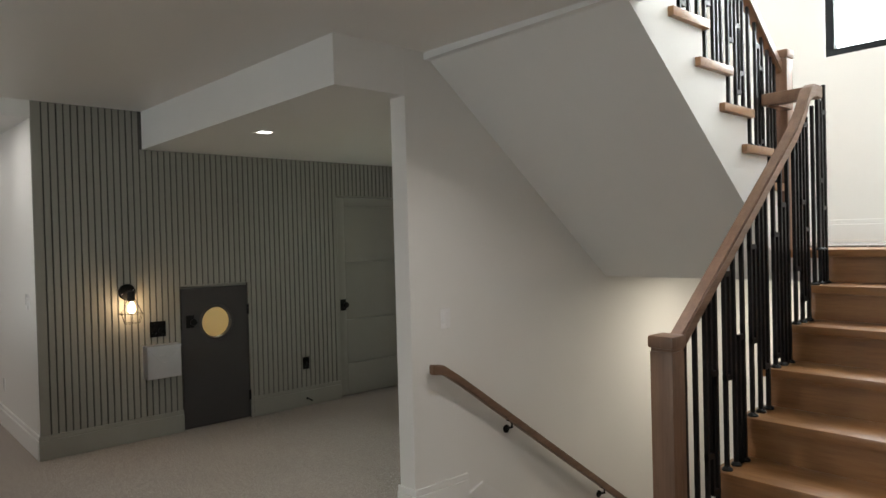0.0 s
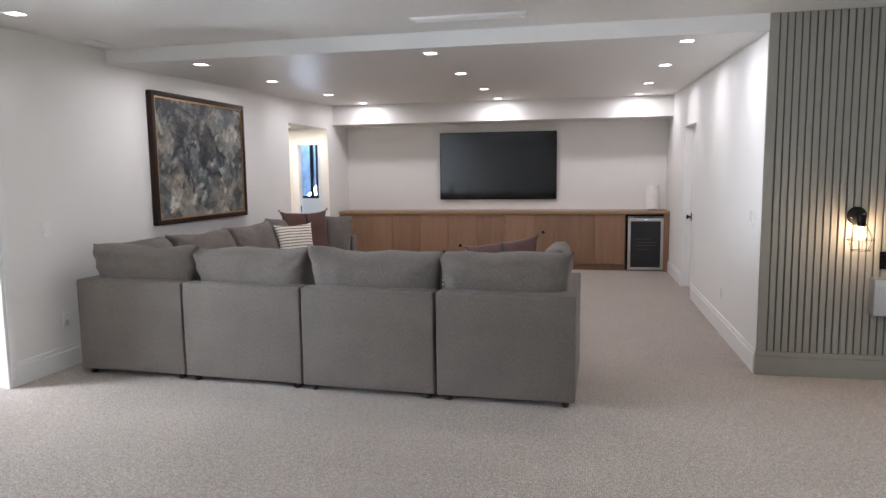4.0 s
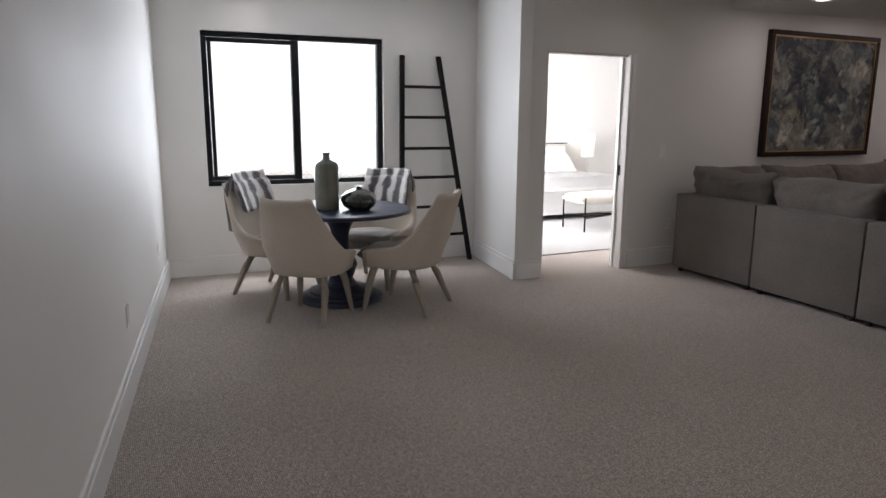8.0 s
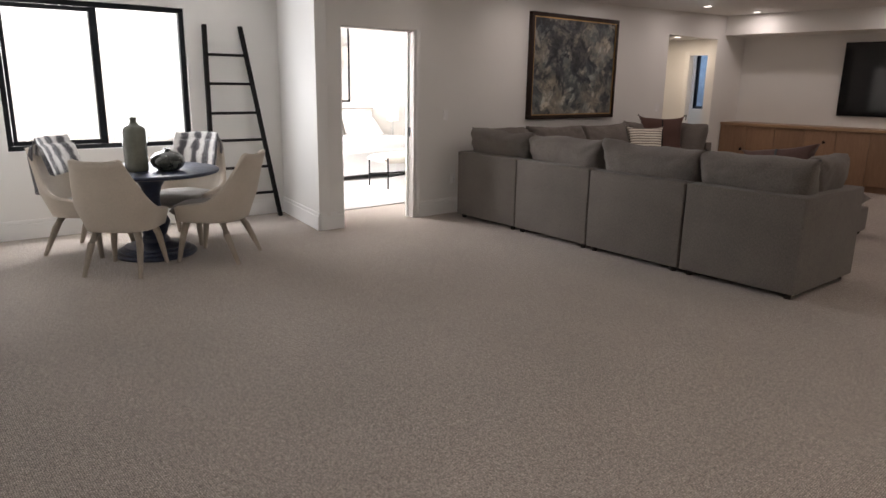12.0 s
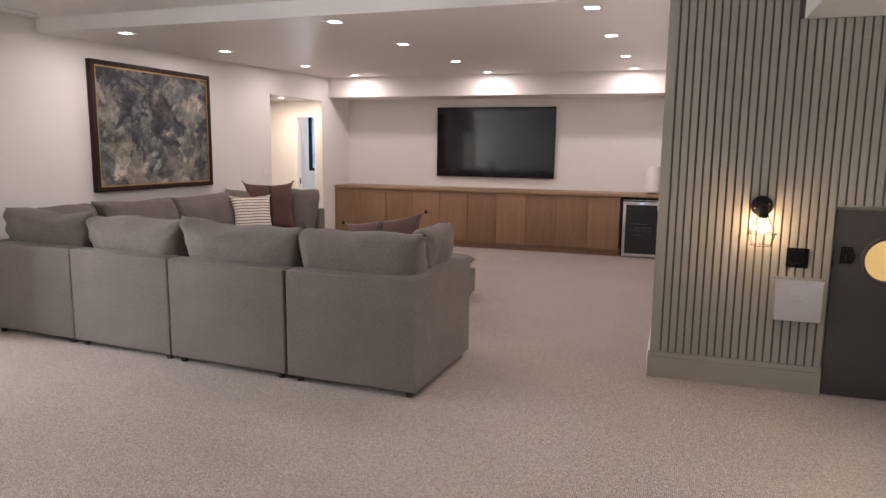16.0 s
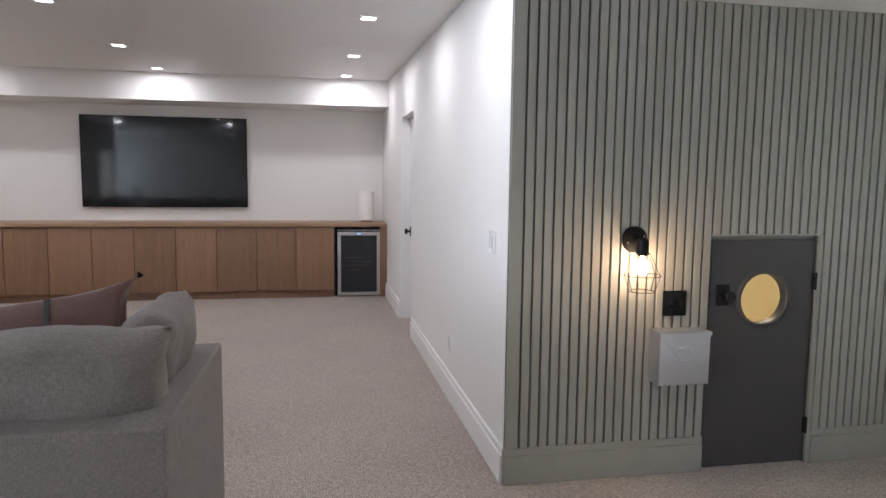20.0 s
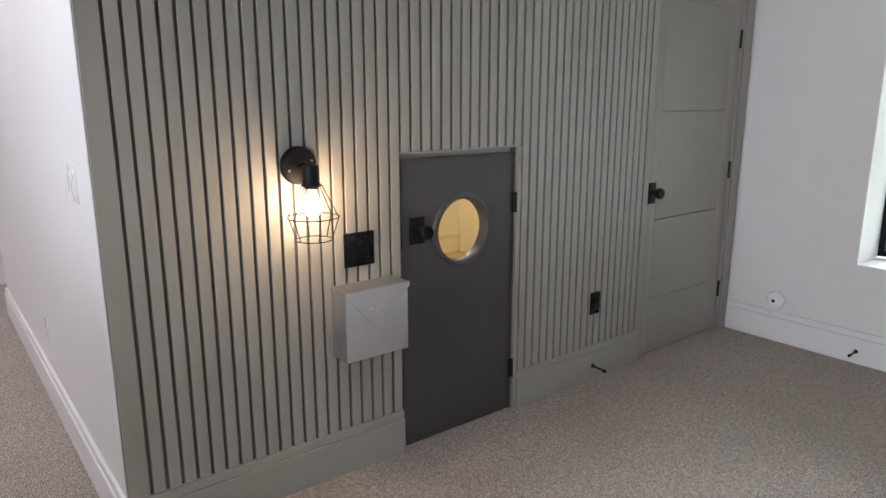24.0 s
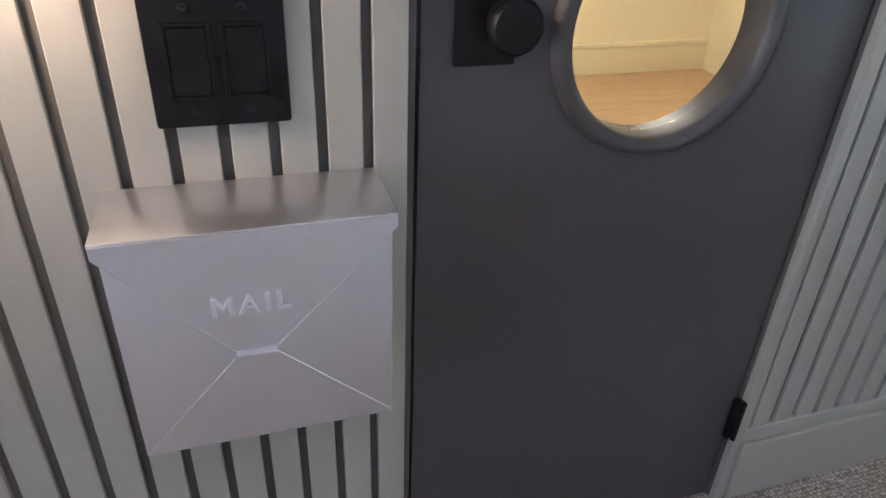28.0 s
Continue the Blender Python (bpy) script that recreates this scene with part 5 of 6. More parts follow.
def dining_chair():
    c = thing("dining_chair", 0, 0, 0, "oatmeal upholstered wing-back dining chair on washed wooden legs", "chair", "chairs round the table")
    na, nv = 44, 12

    def shell(a, v, shrink):
        th = a * math.pi * 0.63
        s = abs(a)
        q = min(1.0, max(0.0, (s - 0.30) / 0.58))
        f = 1 - (1 - q) ** 2.3
        f *= min(1.0, q / 0.10) ** 0.5
        top = 0.915 - f * 0.40 + 0.022 * (min(s, 0.30) / 0.30) ** 3 * (1 - q) - (0.03 * max(0, s - 0.85) / 0.15)
        z = 0.355 + (top - 0.355) * v
        k = min(1.0, (z - 0.355) / 0.6)
        cos, sin = math.cos(th), math.sin(th)
        half = 0.235 + 0.055 * min(1, k * 3.0) - 0.035 * max(0.0, k - 0.35) - shrink
        deep = 0.215 + 0.03 * min(1, k * 3) - shrink
        x = half * (abs(sin) ** 0.75) * (1 if sin > 0 else -1)
        y = -deep * (abs(cos) ** 0.8) if cos > 0 else (0.50 - shrink) * (-cos)
        y -= 0.135 * k ** 1.3 * max(0.0, cos) ** 0.5
        return Vector((x, y + 0.01, z))

    bm = bmesh.new()
    outer = [[bm.verts.new(shell(2 * i / na - 1, j / nv, 0.0)) for j in range(nv + 1)] for i in range(na + 1)]
    inner = [[bm.verts.new(shell(2 * i / na - 1, j / nv, 0.042) - Vector((0, 0, 0.006 if j == nv else 0))) for j in range(nv + 1)] for i in range(na + 1)]
    for grid in (outer, inner):
        for i in range(na):
            for j in range(nv):
                bm.faces.new((grid[i][j], grid[i + 1][j], grid[i + 1][j + 1], grid[i][j + 1]))
    for i in range(na):
        bm.faces.new((outer[i][nv], outer[i + 1][nv], inner[i + 1][nv], inner[i][nv]))
        bm.faces.new((outer[i][0], outer[i + 1][0], inner[i + 1][0], inner[i][0]))
    for i in (0, na):
        for j in range(nv):
            bm.faces.new((outer[i][j], outer[i][j + 1], inner[i][j + 1], inner[i][j]))
    part("shell", bm, OATMEAL, c, "wraparound oatmeal shell", "all")
    bm = bmesh.new()
    tube(bm, [shell(2 * i / na - 1, 1, 0.020) + Vector((0, 0, 0.003)) for i in range(na + 1)], 0.0045, 6)
    part("piping", bm, OATMEAL, c)
    bm = bmesh.new()
    cushion(bm, 0.41, 0.44, 0.12, 0.18, 16, 0, 0.03, 2.2, rounded=8.0)
    part("seat", placed(bm, pose(0, 0.085, 0.432)), SEATG, c, "taupe padded seat", "all")
    boxpart("seat_frame", (-0.14, 0.14, -0.13, 0.20, 0.335, 0.38), LEGW, c, "", 0.01)
    for sx in (-1, 1):
        for y0, y1 in ((0.175, 0.23), (-0.10, -0.235)):
            bm = bmesh.new()
            tube(bm, [(sx * 0.145, y0, 0.345), (sx * 0.172, y0 + (y1 - y0) * 0.3, 0.25), (sx * 0.20, y1, 0.0)], 0.02, 10, radii=[0.027, 0.025, 0.015])
            part("leg", bm, LEGW, c, "tapered washed-wood leg")
    nest(c, "shell", "piping")
    nest(c, "seat_frame", "leg")
    return c


chair = dining_chair()


def facing(x, y):
    return math.degrees(math.atan2(-(TX - x), TY - y))


seats = [(-3.875, 1.045), (-3.845, 1.825), (-4.745, 0.995), (-4.695, 1.875)]
BROAD = Matrix.Diagonal((1.12, 1.07, 1.0, 1.0))
chair.matrix_basis = pose(*seats[0], 0, 0, 0, facing(*seats[0])) @ BROAD
for x, y in seats[1:]:
    copy_thing(chair, pose(x, y, 0, 0, 0, facing(x, y)) @ BROAD)


def throw(x, y, rz, label, wide, shift, back, seedn):
    """A folded fur throw over a chair's back."""
    t = thing("fur_throw", x, y, 0.0, label, "throw blanket", "fur throws", rz)
    path = [(-0.155, 0.70), (-0.185, 0.79), (-0.22, 0.87), (-0.255, 0.935), (-0.315, 0.965), (-0.375, 0.935), (-0.395, 0.86), (-0.385, 0.77), (-0.365, 0.92 - back)]
    bm = bmesh.new()
    nu = 16
    sides = []
    for off in (0.0, 0.052):
        grid = []
        for i in range(nu + 1):
            u = 2 * i / nu - 1
            row = []
            for k, (py, pz) in enumerate(path):
                nx = path[min(k + 1, len(path) - 1)][0] - path[max(k - 1, 0)][0]
                nz = path[min(k + 1, len(path) - 1)][1] - path[max(k - 1, 0)][1]
                ln = math.hypot(nx, nz)
                w = 0.014 * noise.noise(Vector((u * 2 + seedn, k * 0.5, off * 30)))
                o = off + w + 0.003
                bend = 0.075 * (u * wide / 0.24) ** 2
                row.append(bm.verts.new((u * wide + shift + 0.01 * math.sin(k + seedn), py + bend + o * nz / ln * -1, pz - o * nx / ln)))
            grid.append(row)
        sides.append(grid)
    m = len(path)
    for grid in sides:
        for i in range(nu):
            for k in range(m - 1):
                bm.faces.new((grid[i][k], grid[i + 1][k], grid[i + 1][k + 1], grid[i][k + 1]))
    for k in range(m - 1):
        for i in (0, nu):
            bm.faces.new((sides[0][i][k], sides[0][i][k + 1], sides[1][i][k + 1], sides[1][i][k]))
    for i in range(nu):
        for k in (0, m - 1):
            bm.faces.new((sides[0][i][k], sides[0][i + 1][k], sides[1][i + 1][k], sides[1][i][k]))
    bmesh.ops.subdivide_edges(bm, edges=bm.edges[:], cuts=2, use_grid_fill=True, smooth=0.6)
    for v in bm.verts:
        q = v.co * 60
        v.co += 0.004 * Vector((noise.noise(q), noise.noise(q + Vector((9, 0, 0))), noise.noise(q + Vector((0, 9, 0)))))
    part("folded_fur", bm, FUR, t, "grey and white striped faux fur", "all")
    return t


throw(*seats[2], facing(*seats[2]), "striped grey faux-fur throw over a chair back", 0.215, 0.02, 0.38, 1.0)
throw(*seats[3], facing(*seats[3]), "striped grey faux-fur throw folded over a chair back", 0.22, -0.02, 0.29, 4.0)

bottle = thing("bottle_vase", -4.19, 1.285, 0.758, "tall grey-green glazed bottle vase on the table", "vase")
bm = bmesh.new()
lathe(bm, [(0.082, 0.0), (0.092, 0.006), (0.094, 0.04), (0.095, 0.33), (0.092, 0.355), (0.075, 0.378), (0.045, 0.392), (0.030, 0.402), (0.026, 0.42), (0.027, 0.436), (0.034, 0.446), (0.034, 0.452), (0.022, 0.452), (0.018, 0.42)], 48)
part("body", bm, SAGEGLZ, bottle, "", "all")
pot = thing("round_vase", -4.10, 1.515, 0.758, "squat dark glazed round vase on the table", "vase")
bm = bmesh.new()
lathe(bm, [(0.07, 0.0), (0.085, 0.004), (0.125, 0.035), (0.142, 0.075), (0.135, 0.11), (0.10, 0.145), (0.05, 0.165), (0.026, 0.170), (0.024, 0.182), (0.030, 0.190), (0.018, 0.190), (0.016, 0.165)], 48)
part("body", bm, DARKGLZ, pot, "", "all")

lad = thing("ladder", NX + 0.44, NY0 + 2.478, 0, "black wooden blanket ladder leaning on the wall", "ladder")
lad.matrix_basis = NOOK @ lad.matrix_basis
feet, tops = ((-0.225, -0.27), (-0.225, 0.49)), ((-0.41, -0.193), (-0.41, 0.193))
HL = 2.085


def on_rail(side, z):
    f, t = feet[side], tops[side]
    k = z / HL
    return f[0] + (t[0] - f[0]) * k, f[1] + (t[1] - f[1]) * k


for side in (0, 1):
    bm = bmesh.new()
    lo, hi = on_rail(side, 0), on_rail(side, HL)
    rings = [[bm.verts.new((x + dx, y + dy, z)) for dx, dy in ((-0.018, -0.024), (0.018, -0.024), (0.018, 0.024), (-0.018, 0.024))] for (x, y), z in ((lo, 0.0), (hi, HL))]
    for j in range(4):
        bm.faces.new((rings[0][j], rings[0][(j + 1) % 4], rings[1][(j + 1) % 4], rings[1][j]))
    bm.faces.new(rings[0]), bm.faces.new(rings[1])
    bmesh.ops.bevel(bm, geom=bm.edges[:], offset=0.005, segments=2, affect="EDGES")
    part("rail", bm, LADDERW, lad, "black side rail")
for z in (0.283, 0.577, 0.877, 1.17, 1.48, 1.78):
    bm = bmesh.new()
    a, b2 = on_rail(0, z), on_rail(1, z)
    tube(bm, [(a[0], a[1], z), (b2[0], b2[1], z)], 0.0155, 10)
    part("rung", bm, LADDERW, lad, "round black rung")

# ---- bedroom ----
bed = thing("bed", -7.76, 5.95, 0, "bed made up in white linen with a pale headboard", "bed")
boxpart("base", (-0.80, 0.62, -0.86, 0.86, 0.08, 0.34), surface("dark_bed_cloth", (0.06, 0.058, 0.055), 0.9), bed, "dark upholstered base", 0.02)
bm = bmesh.new()
cushion(bm, 1.55, 1.86, 0.30, 0.12, 20, 0, 0.03, 8.1)
part("mattress", placed(bm, pose(-0.08, 0, 0.47)), LINEN, bed, "white mattress", "all")
bm = bmesh.new()
nx, ny = 30, 40
g2 = []
for i in range(nx + 1):
    row = []
    for j in range(ny + 1):
        u, v = -0.45 + 1.18 * i / nx, -1.25 + 2.5 * j / ny
        over = max(0.0, abs(v) - 0.93)
        end = max(0.0, u - 0.66)
        fold = 0.035 * noise.noise(Vector((u * 3, v * 3, 1))) + 0.02 * math.sin(u * 22) * min(1, over * 6)
        z = 0.655 + 0.025 * noise.noise(Vector((u * 2.2, v * 2.2, 7))) - over * 1.7 - end * 8.0
        y = (0.93 + over * 0.18 + abs(fold) * min(1, over * 8)) * (1 if v > 0 else -1) if over else v
        x = 0.66 + end * 0.6 + abs(fold) * min(1, end * 10) if end else u
        row.append(bm.verts.new((x, y, max(z, 0.10))))
    g2.append(row)
for i in range(nx):
    for j in range(ny):
        bm.faces.new((g2[i][j], g2[i + 1][j], g2[i + 1][j + 1], g2[i][j + 1]))
bmesh.ops.solidify(bm, geom=bm.faces[:], thickness=0.025)
part("duvet", bm, LINEN, bed, "rumpled white duvet hanging over the sides", "all")
boxpart("headboard", (-0.85, -0.79, -0.90, 0.90, 0.05, 1.10), BOUCLE, bed, "pale upholstered headboard", 0.02, 3)
boxpart("headboard_rail", (-0.86, -0.78, -0.93, 0.93, 1.10, 1.110), FOOT, bed, "dark wooden cap", 0.004)
for y in (-0.45, 0.45):
    bm = bmesh.new()
    cushion(bm, 0.72, 0.50, 0.20, 0.3, 16, 0, 0.2, y)
    part("pillow", placed(bm, pose(-0.62, y, 0.83, 70, 0, 90)), LINEN, bed, "plump white pillow", "all")
    bm = bmesh.new()
    cushion(bm, 0.72, 0.48, 0.20, 0.3, 16, 0, 0.2, y + 3)
    part("pillow", placed(bm, pose(-0.46, y, 0.76, 42, 0, 90)), LINEN, bed, "", "all")

nest(bed, "headboard", "headboard_rail")
bed.scale = (1.0, 0.915, 0.96)

bench = thing("bench", -6.293, 5.99, 0, "cream boucle bench on thin black crossed legs", "bench")
bm = bmesh.new()
cushion(bm, 1.52, 0.46, 0.14, 0.12, 18, 0, 0.03, 6.0)
part("seat", placed(bm, pose(0, 0, 0.43, 0, 0, 90)), BOUCLE, bench, "cream padded seat", "all")
for sy in (-1, 1):
    for sx in (-1, 1):
        bm = bmesh.new()
        tube(bm, [(sx * 0.235, sy * 0.70, 0.0), (sx * 0.235, sy * 0.70, 0.46)], 0.011, 8)
        part("leg", bm, BLACK, bench, "thin black leg")
for s in (-1, 1):
    bm = bmesh.new()
    tube(bm, [(-0.235 * s, -0.70, 0.19), (0.235 * s, 0.70, 0.19)], 0.010, 8)
    part("stretcher", bm, BLACK, bench, "crossed black stretcher")
rug = thing("rug", -6.735, 5.8, 0, "pale bedroom rug under the bed", "rug")
boxpart("weave", (-1.55, 1.70, -2.2, 2.0, 0.002, 0.014), RUGM, rug, "", 0.004)
night = thing("nightstand", -8.37, 7.22, 0, "pale wooden nightstand beside the bed", "nightstand")
boxpart("body", (-0.24, 0.22, -0.25, 0.25, 0.12, 0.50), LEGW, night, "", 0.006)
for z0, z1 in ((0.14, 0.305), (0.315, 0.48)):
    boxpart("drawer", (0.22, 0.235, -0.235, 0.235, z0, z1), LEGW, night, "", 0.003)
for sx in (-1, 1):
    for sy in (-1, 1):
        boxpart("leg", (sx * 0.2 - 0.015, sx * 0.2 + 0.015, sy * 0.22 - 0.015, sy * 0.22 + 0.015, 0, 0.12), FOOT, night)
bl = thing("bedside_lamp", -8.37, 7.10, 0.50, "bedside lamp with a tall white shade", "lamp")
bm = bmesh.new()
lathe(bm, [(0.07, 0.0), (0.07, 0.015), (0.015, 0.02), (0.012, 0.36)], 20)
part("stem", bm, STEEL, bl, "slim metal stem")
bm = bmesh.new()
lathe(bm, [(0.105, 0.34), (0.115, 0.72)], 32)
part("shade", bm, glow("lit_lamp_shade", (1.0, 0.95, 0.86), 1.1), bl, "glowing white drum shade", "all")
pic = thing("picture", -8.65, 6.0, 1.82, "framed print in grey and orange over the bed", "picture")
boxpart("print", (0.004, 0.02, -0.31, 0.31, -0.62, 0.62), ART2M, pic, "print in grey and orange")
for dims in ((-0.34, 0.34, 0.62, 0.65), (-0.34, 0.34, -0.65, -0.62), (-0.34, -0.31, -0.62, 0.62), (0.31, 0.34, -0.62, 0.62)):
    boxpart("frame_rail", (0.002, 0.03, *dims), BLACKP, pic, "thin black frame", 0.002)

# Cased doorway behind the hall.
leaf = thing("door_4", -4.44, 11.11, 0, "white cased doorway to the room behind the hall", "door", kind="structure")
boxpart("jamb", (-0.358, -0.340, -0.075, 0.075, 0, 2.068), TRIM, leaf, "", 0.003)
boxpart("casing", (-0.43, -0.36, -0.075, -0.061, 0, 2.13), TRIM, leaf, "flat white casing", 0.003)
boxpart("strike", (-0.3405, -0.3385, -0.02, 0.012, 0.93, 1.03), BLACKP, leaf, "black strike plate")

nest(leaf, "jamb", "strike")

# ---- fixtures on the slatted wall ----
sc = thing("wall_sconce", 1.957, YS, 1.226, "black wall sconce with a wire cage and a lit filament bulb", "wall lamp")
bm = bmesh.new()
lathe(bm, [(0.066, 0.0), (0.066, -0.012), (0.060, -0.020), (0.030, -0.024)], 40, (0, 0, 0), "y")
part("backplate", bm, BLACK, sc, "round black backplate")
for a in (20, 200):
    bm = bmesh.new()
    lathe(bm, [(0.004, -0.020), (0.004, -0.026)], 10, (0.045 * math.cos(radians(a)), 0, 0.045 * math.sin(radians(a))), "y")
    part("screw", bm, STEEL, sc, "small screw")
bm = bmesh.new()
tube(bm, [(0, -0.02, 0), (0, -0.055, 0.004), (0.002, -0.085, -0.006)], 0.013, 12)
part("arm", bm, BLACK, sc, "short black arm")
bm = bmesh.new()
lathe(bm, [(0.012, 0.012), (0.027, 0.006), (0.029, -0.002), (0.029, -0.052), (0.032, -0.056), (0.032, -0.060), (0.024, -0.060), (0.022, -0.072), (0.016, -0.074)], 28, (0.004, -0.088, 0.0))
part("socket", bm, BLACK, sc, "black lamp socket")
rings = ((0.034, -0.060), (0.088, -0.168), (0.062, -0.246))
for r, z in rings:
    bm = bmesh.new()
    tube(bm, [(0.004 + r * math.cos(a), -0.092 + r * math.sin(a), z) for a in (2 * math.pi * j / 36 for j in range(36))], 0.0019, 6, True)
    part("cage_ring", bm, BLACK, sc, "thin black wire ring")
for j in range(6):
    a = 2 * math.pi * (j + 0.3) / 6
    bm = bmesh.new()
    tube(bm, [(0.004 + r * math.cos(a), -0.092 + r * math.sin(a), z) for r, z in rings], 0.0019, 6)
    part("cage_wire", bm, BLACK, sc, "thin black cage wire")
bm = bmesh.new()
lathe(bm, [(0.012, -0.074), (0.013, -0.085), (0.022, -0.105), (0.029, -0.128), (0.028, -0.145), (0.020, -0.160), (0.006, -0.168)], 24, (0.004, -0.092, 0))
bulb = part("bulb", bm, BULB, sc, "glowing warm filament bulb", "all")
bulb.visible_shadow = False
lamp("sconce_light", "POINT", (1.961, YS - 0.092, 1.226 - 0.128), 4.6, (1.0, 0.68, 0.41), 0.03)

nest(sc, "backplate", "screw")
nest(sc, "socket", "bulb")

PLATESCREW = surface("black_oxide_screw", (0.012, 0.012, 0.013), 0.3, 0.5)
plate = thing("light_switch", 2.190, YS, 0.899, "black double rocker switch plate on the slats", "light switch")
boxpart("plate", (-0.065, 0.065, -0.008, 0.0, -0.065, 0.065), BLACKP, plate, "", 0.0042)
for x in (-0.026, 0.026):
    for s, side in ((-1, 0.0205), (1, 0.0205)):
        boxpart("bezel", (x + s * side - 0.002, x + s * side + 0.002, -0.0105, -0.0075, -0.0365, 0.0365), BLACKP, plate, "", 0.0008)
        boxpart("bezel", (x - 0.0185, x + 0.0185, -0.0105, -0.0075, s * 0.0345 - 0.0017, s * 0.0345 + 0.0017), BLACKP, plate, "", 0.0008)
    bm = bmesh.new()
    sides = [[bm.verts.new((x + s * 0.0165, y, z)) for y, z in ((-0.0075, -0.0315), (-0.0106, -0.0315), (-0.0098, 0.002), (-0.0112, 0.0315), (-0.0075, 0.0315))] for s in (-1, 1)]
    bm.faces.new(sides[0]), bm.faces.new(sides[1][::-1])
    for k in range(5):
        bm.faces.new((sides[0][k], sides[1][k], sides[1][(k + 1) % 5], sides[0][(k + 1) % 5]))
    bmesh.ops.recalc_face_normals(bm, faces=bm.faces[:])
    part("rocker", bm, BLACKP, plate, "black rocker", False)
    for z in (-0.049, 0.049):
        bm = bmesh.new()
        lathe(bm, [(0.0045, -0.0078), (0.0042, -0.0095), (0.0018, -0.0097), (0.0016, -0.0086)], 12, (x, 0, z), "y")
        part("screw", bm, PLATESCREW, plate, "small black screw")

nest(plate, "plate", "rocker", "screw", "bezel")

mail = thing("mailbox", 2.201, YS, 0.504, "silver metal wall mailbox with an envelope-shaped flap", "mailbox")
MW, MH, MD = 0.136, 0.268, 0.108
boxpart("body", (-MW, MW, -MD, -0.001, 0.0, MH - 0.004), GALV, mail, "silver box", 0.003)
boxpart("lid", (-MW - 0.005, MW + 0.004, -MD - 0.006, 0.0, MH - 0.003, MH), GALV, mail, "overhanging flat lid", 0.001)
bm = bmesh.new()
tri = [(-MW - 0.004, MH - 0.002), (MW + 0.003, MH - 0.002), (MW + 0.003, MH - 0.014), (0.010, 0.130), (-0.028, 0.130), (-MW - 0.004, MH - 0.014)]
faces = [[bm.verts.new((x, y - 0.002 * (MH - z) / 0.16, z)) for x, z in tri] for y in (-MD - 0.0085, -MD - 0.0040)]
bm.faces.new(faces[0]), bm.faces.new(faces[1][::-1])
for i in range(6):
    bm.faces.new((faces[0][i], faces[1][i], faces[1][(i + 1) % 6], faces[0][(i + 1) % 6]))
part("flap", bm, GALV, mail, "pointed front flap", False)
# Thin tubes added along the flap so its edges show a line of light.
for s in (-1, 1):
    x1 = MW + (0.003 if s > 0 else 0.004)
    bm = bmesh.new()
    tube(bm, [(s * (x1 - 0.001), -MD - 0.0088 - 0.002 * 0.014 / 0.16, MH - 0.014), (s * 0.019 - 0.009, -MD - 0.0088 - 0.002 * 0.138 / 0.16, 0.130)], 0.0005, 6)
    part("flap_hem", bm, GALV, mail, "thin added tube that draws the light line of the flap's edge")
boxpart("flap_lip", (-0.029, 0.011, -MD - 0.019, -MD - 0.008, 0.128, 0.132), GALV, mail, "small turned-out lip", 0.001)
for s in (-1, 1):
    bm = bmesh.new()
    tube(bm, [(s * 0.02 - 0.009, -MD - 0.0008, 0.118), (s * (MW - 0.004), -MD - 0.0002, 0.006)], 0.0004, 5)
    part("crease", bm, GALV, mail, "pressed envelope crease")
text = bpy.data.curves.new("mail_text", "FONT")
text.bevel_depth, text.bevel_resolution = 0.0007, 1
text.body, text.size, text.extrude, text.align_x, text.space_character = "MAIL", 0.030, 0.0016, "CENTER", 1.25
holder = new("mail_text_holder", text)
bpy.context.view_layer.update()
letters = bpy.data.meshes.new_from_object(holder)
bpy.data.objects.remove(holder)
letters.materials.append(EMBOSSLIT)
lt = new("lettering", letters)
lt.parent, lt.matrix_basis = mail, pose(-0.009, -MD - 0.0108, 0.178, 90 - 0.7, 0, 0)
tagged(lt, "raised letters MAIL")
nest(mail, "flap", "flap_lip", "flap_hem", "lettering")
nest(mail, "body", "crease")


def wall_plate(x, y, z, nx, ny, kind="switch", m=WHITEP, gang=1, label=""):
    """A switch or socket plate on a wall whose face looks along (nx, ny)."""
    name, cat = ("light_switch", "light switch") if kind == "switch" else ("power_outlet", "power outlet")
    rz = {(0, -1): 0, (1, 0): 90, (0, 1): 180, (-1, 0): -90}[(nx, ny)]
    p = thing(name, x, y, z, label, cat, "", rz)
    w = 0.036 + 0.023 * (gang - 1)
    boxpart("plate", (-w, w, -0.006, 0.0, -0.058, 0.058), m, p, "", 0.002)
    for g in range(gang):
        cx = (g - (gang - 1) / 2) * 0.046
        if kind == "switch":
            boxpart("rocker", (cx - 0.0165, cx + 0.0165, -0.010, -0.0055, -0.033, 0.033), m, p, "", 0.0015)
        else:
            for zz in (-0.02, 0.02):
                bm = bmesh.new()
                box(bm, cx - 0.016, cx + 0.016, -0.008, -0.0055, zz - 0.014, zz + 0.014, 0.003)
                part("socket", bm, m, p)
                for sx in (-0.006, 0.006):
                    boxpart("slot", (cx + sx - 0.001, cx + sx + 0.001, -0.0086, -0.0078, zz - 0.004, zz + 0.005), BLACKP, p)
    nest(p, "plate", "rocker", "socket", "slot")
    return p


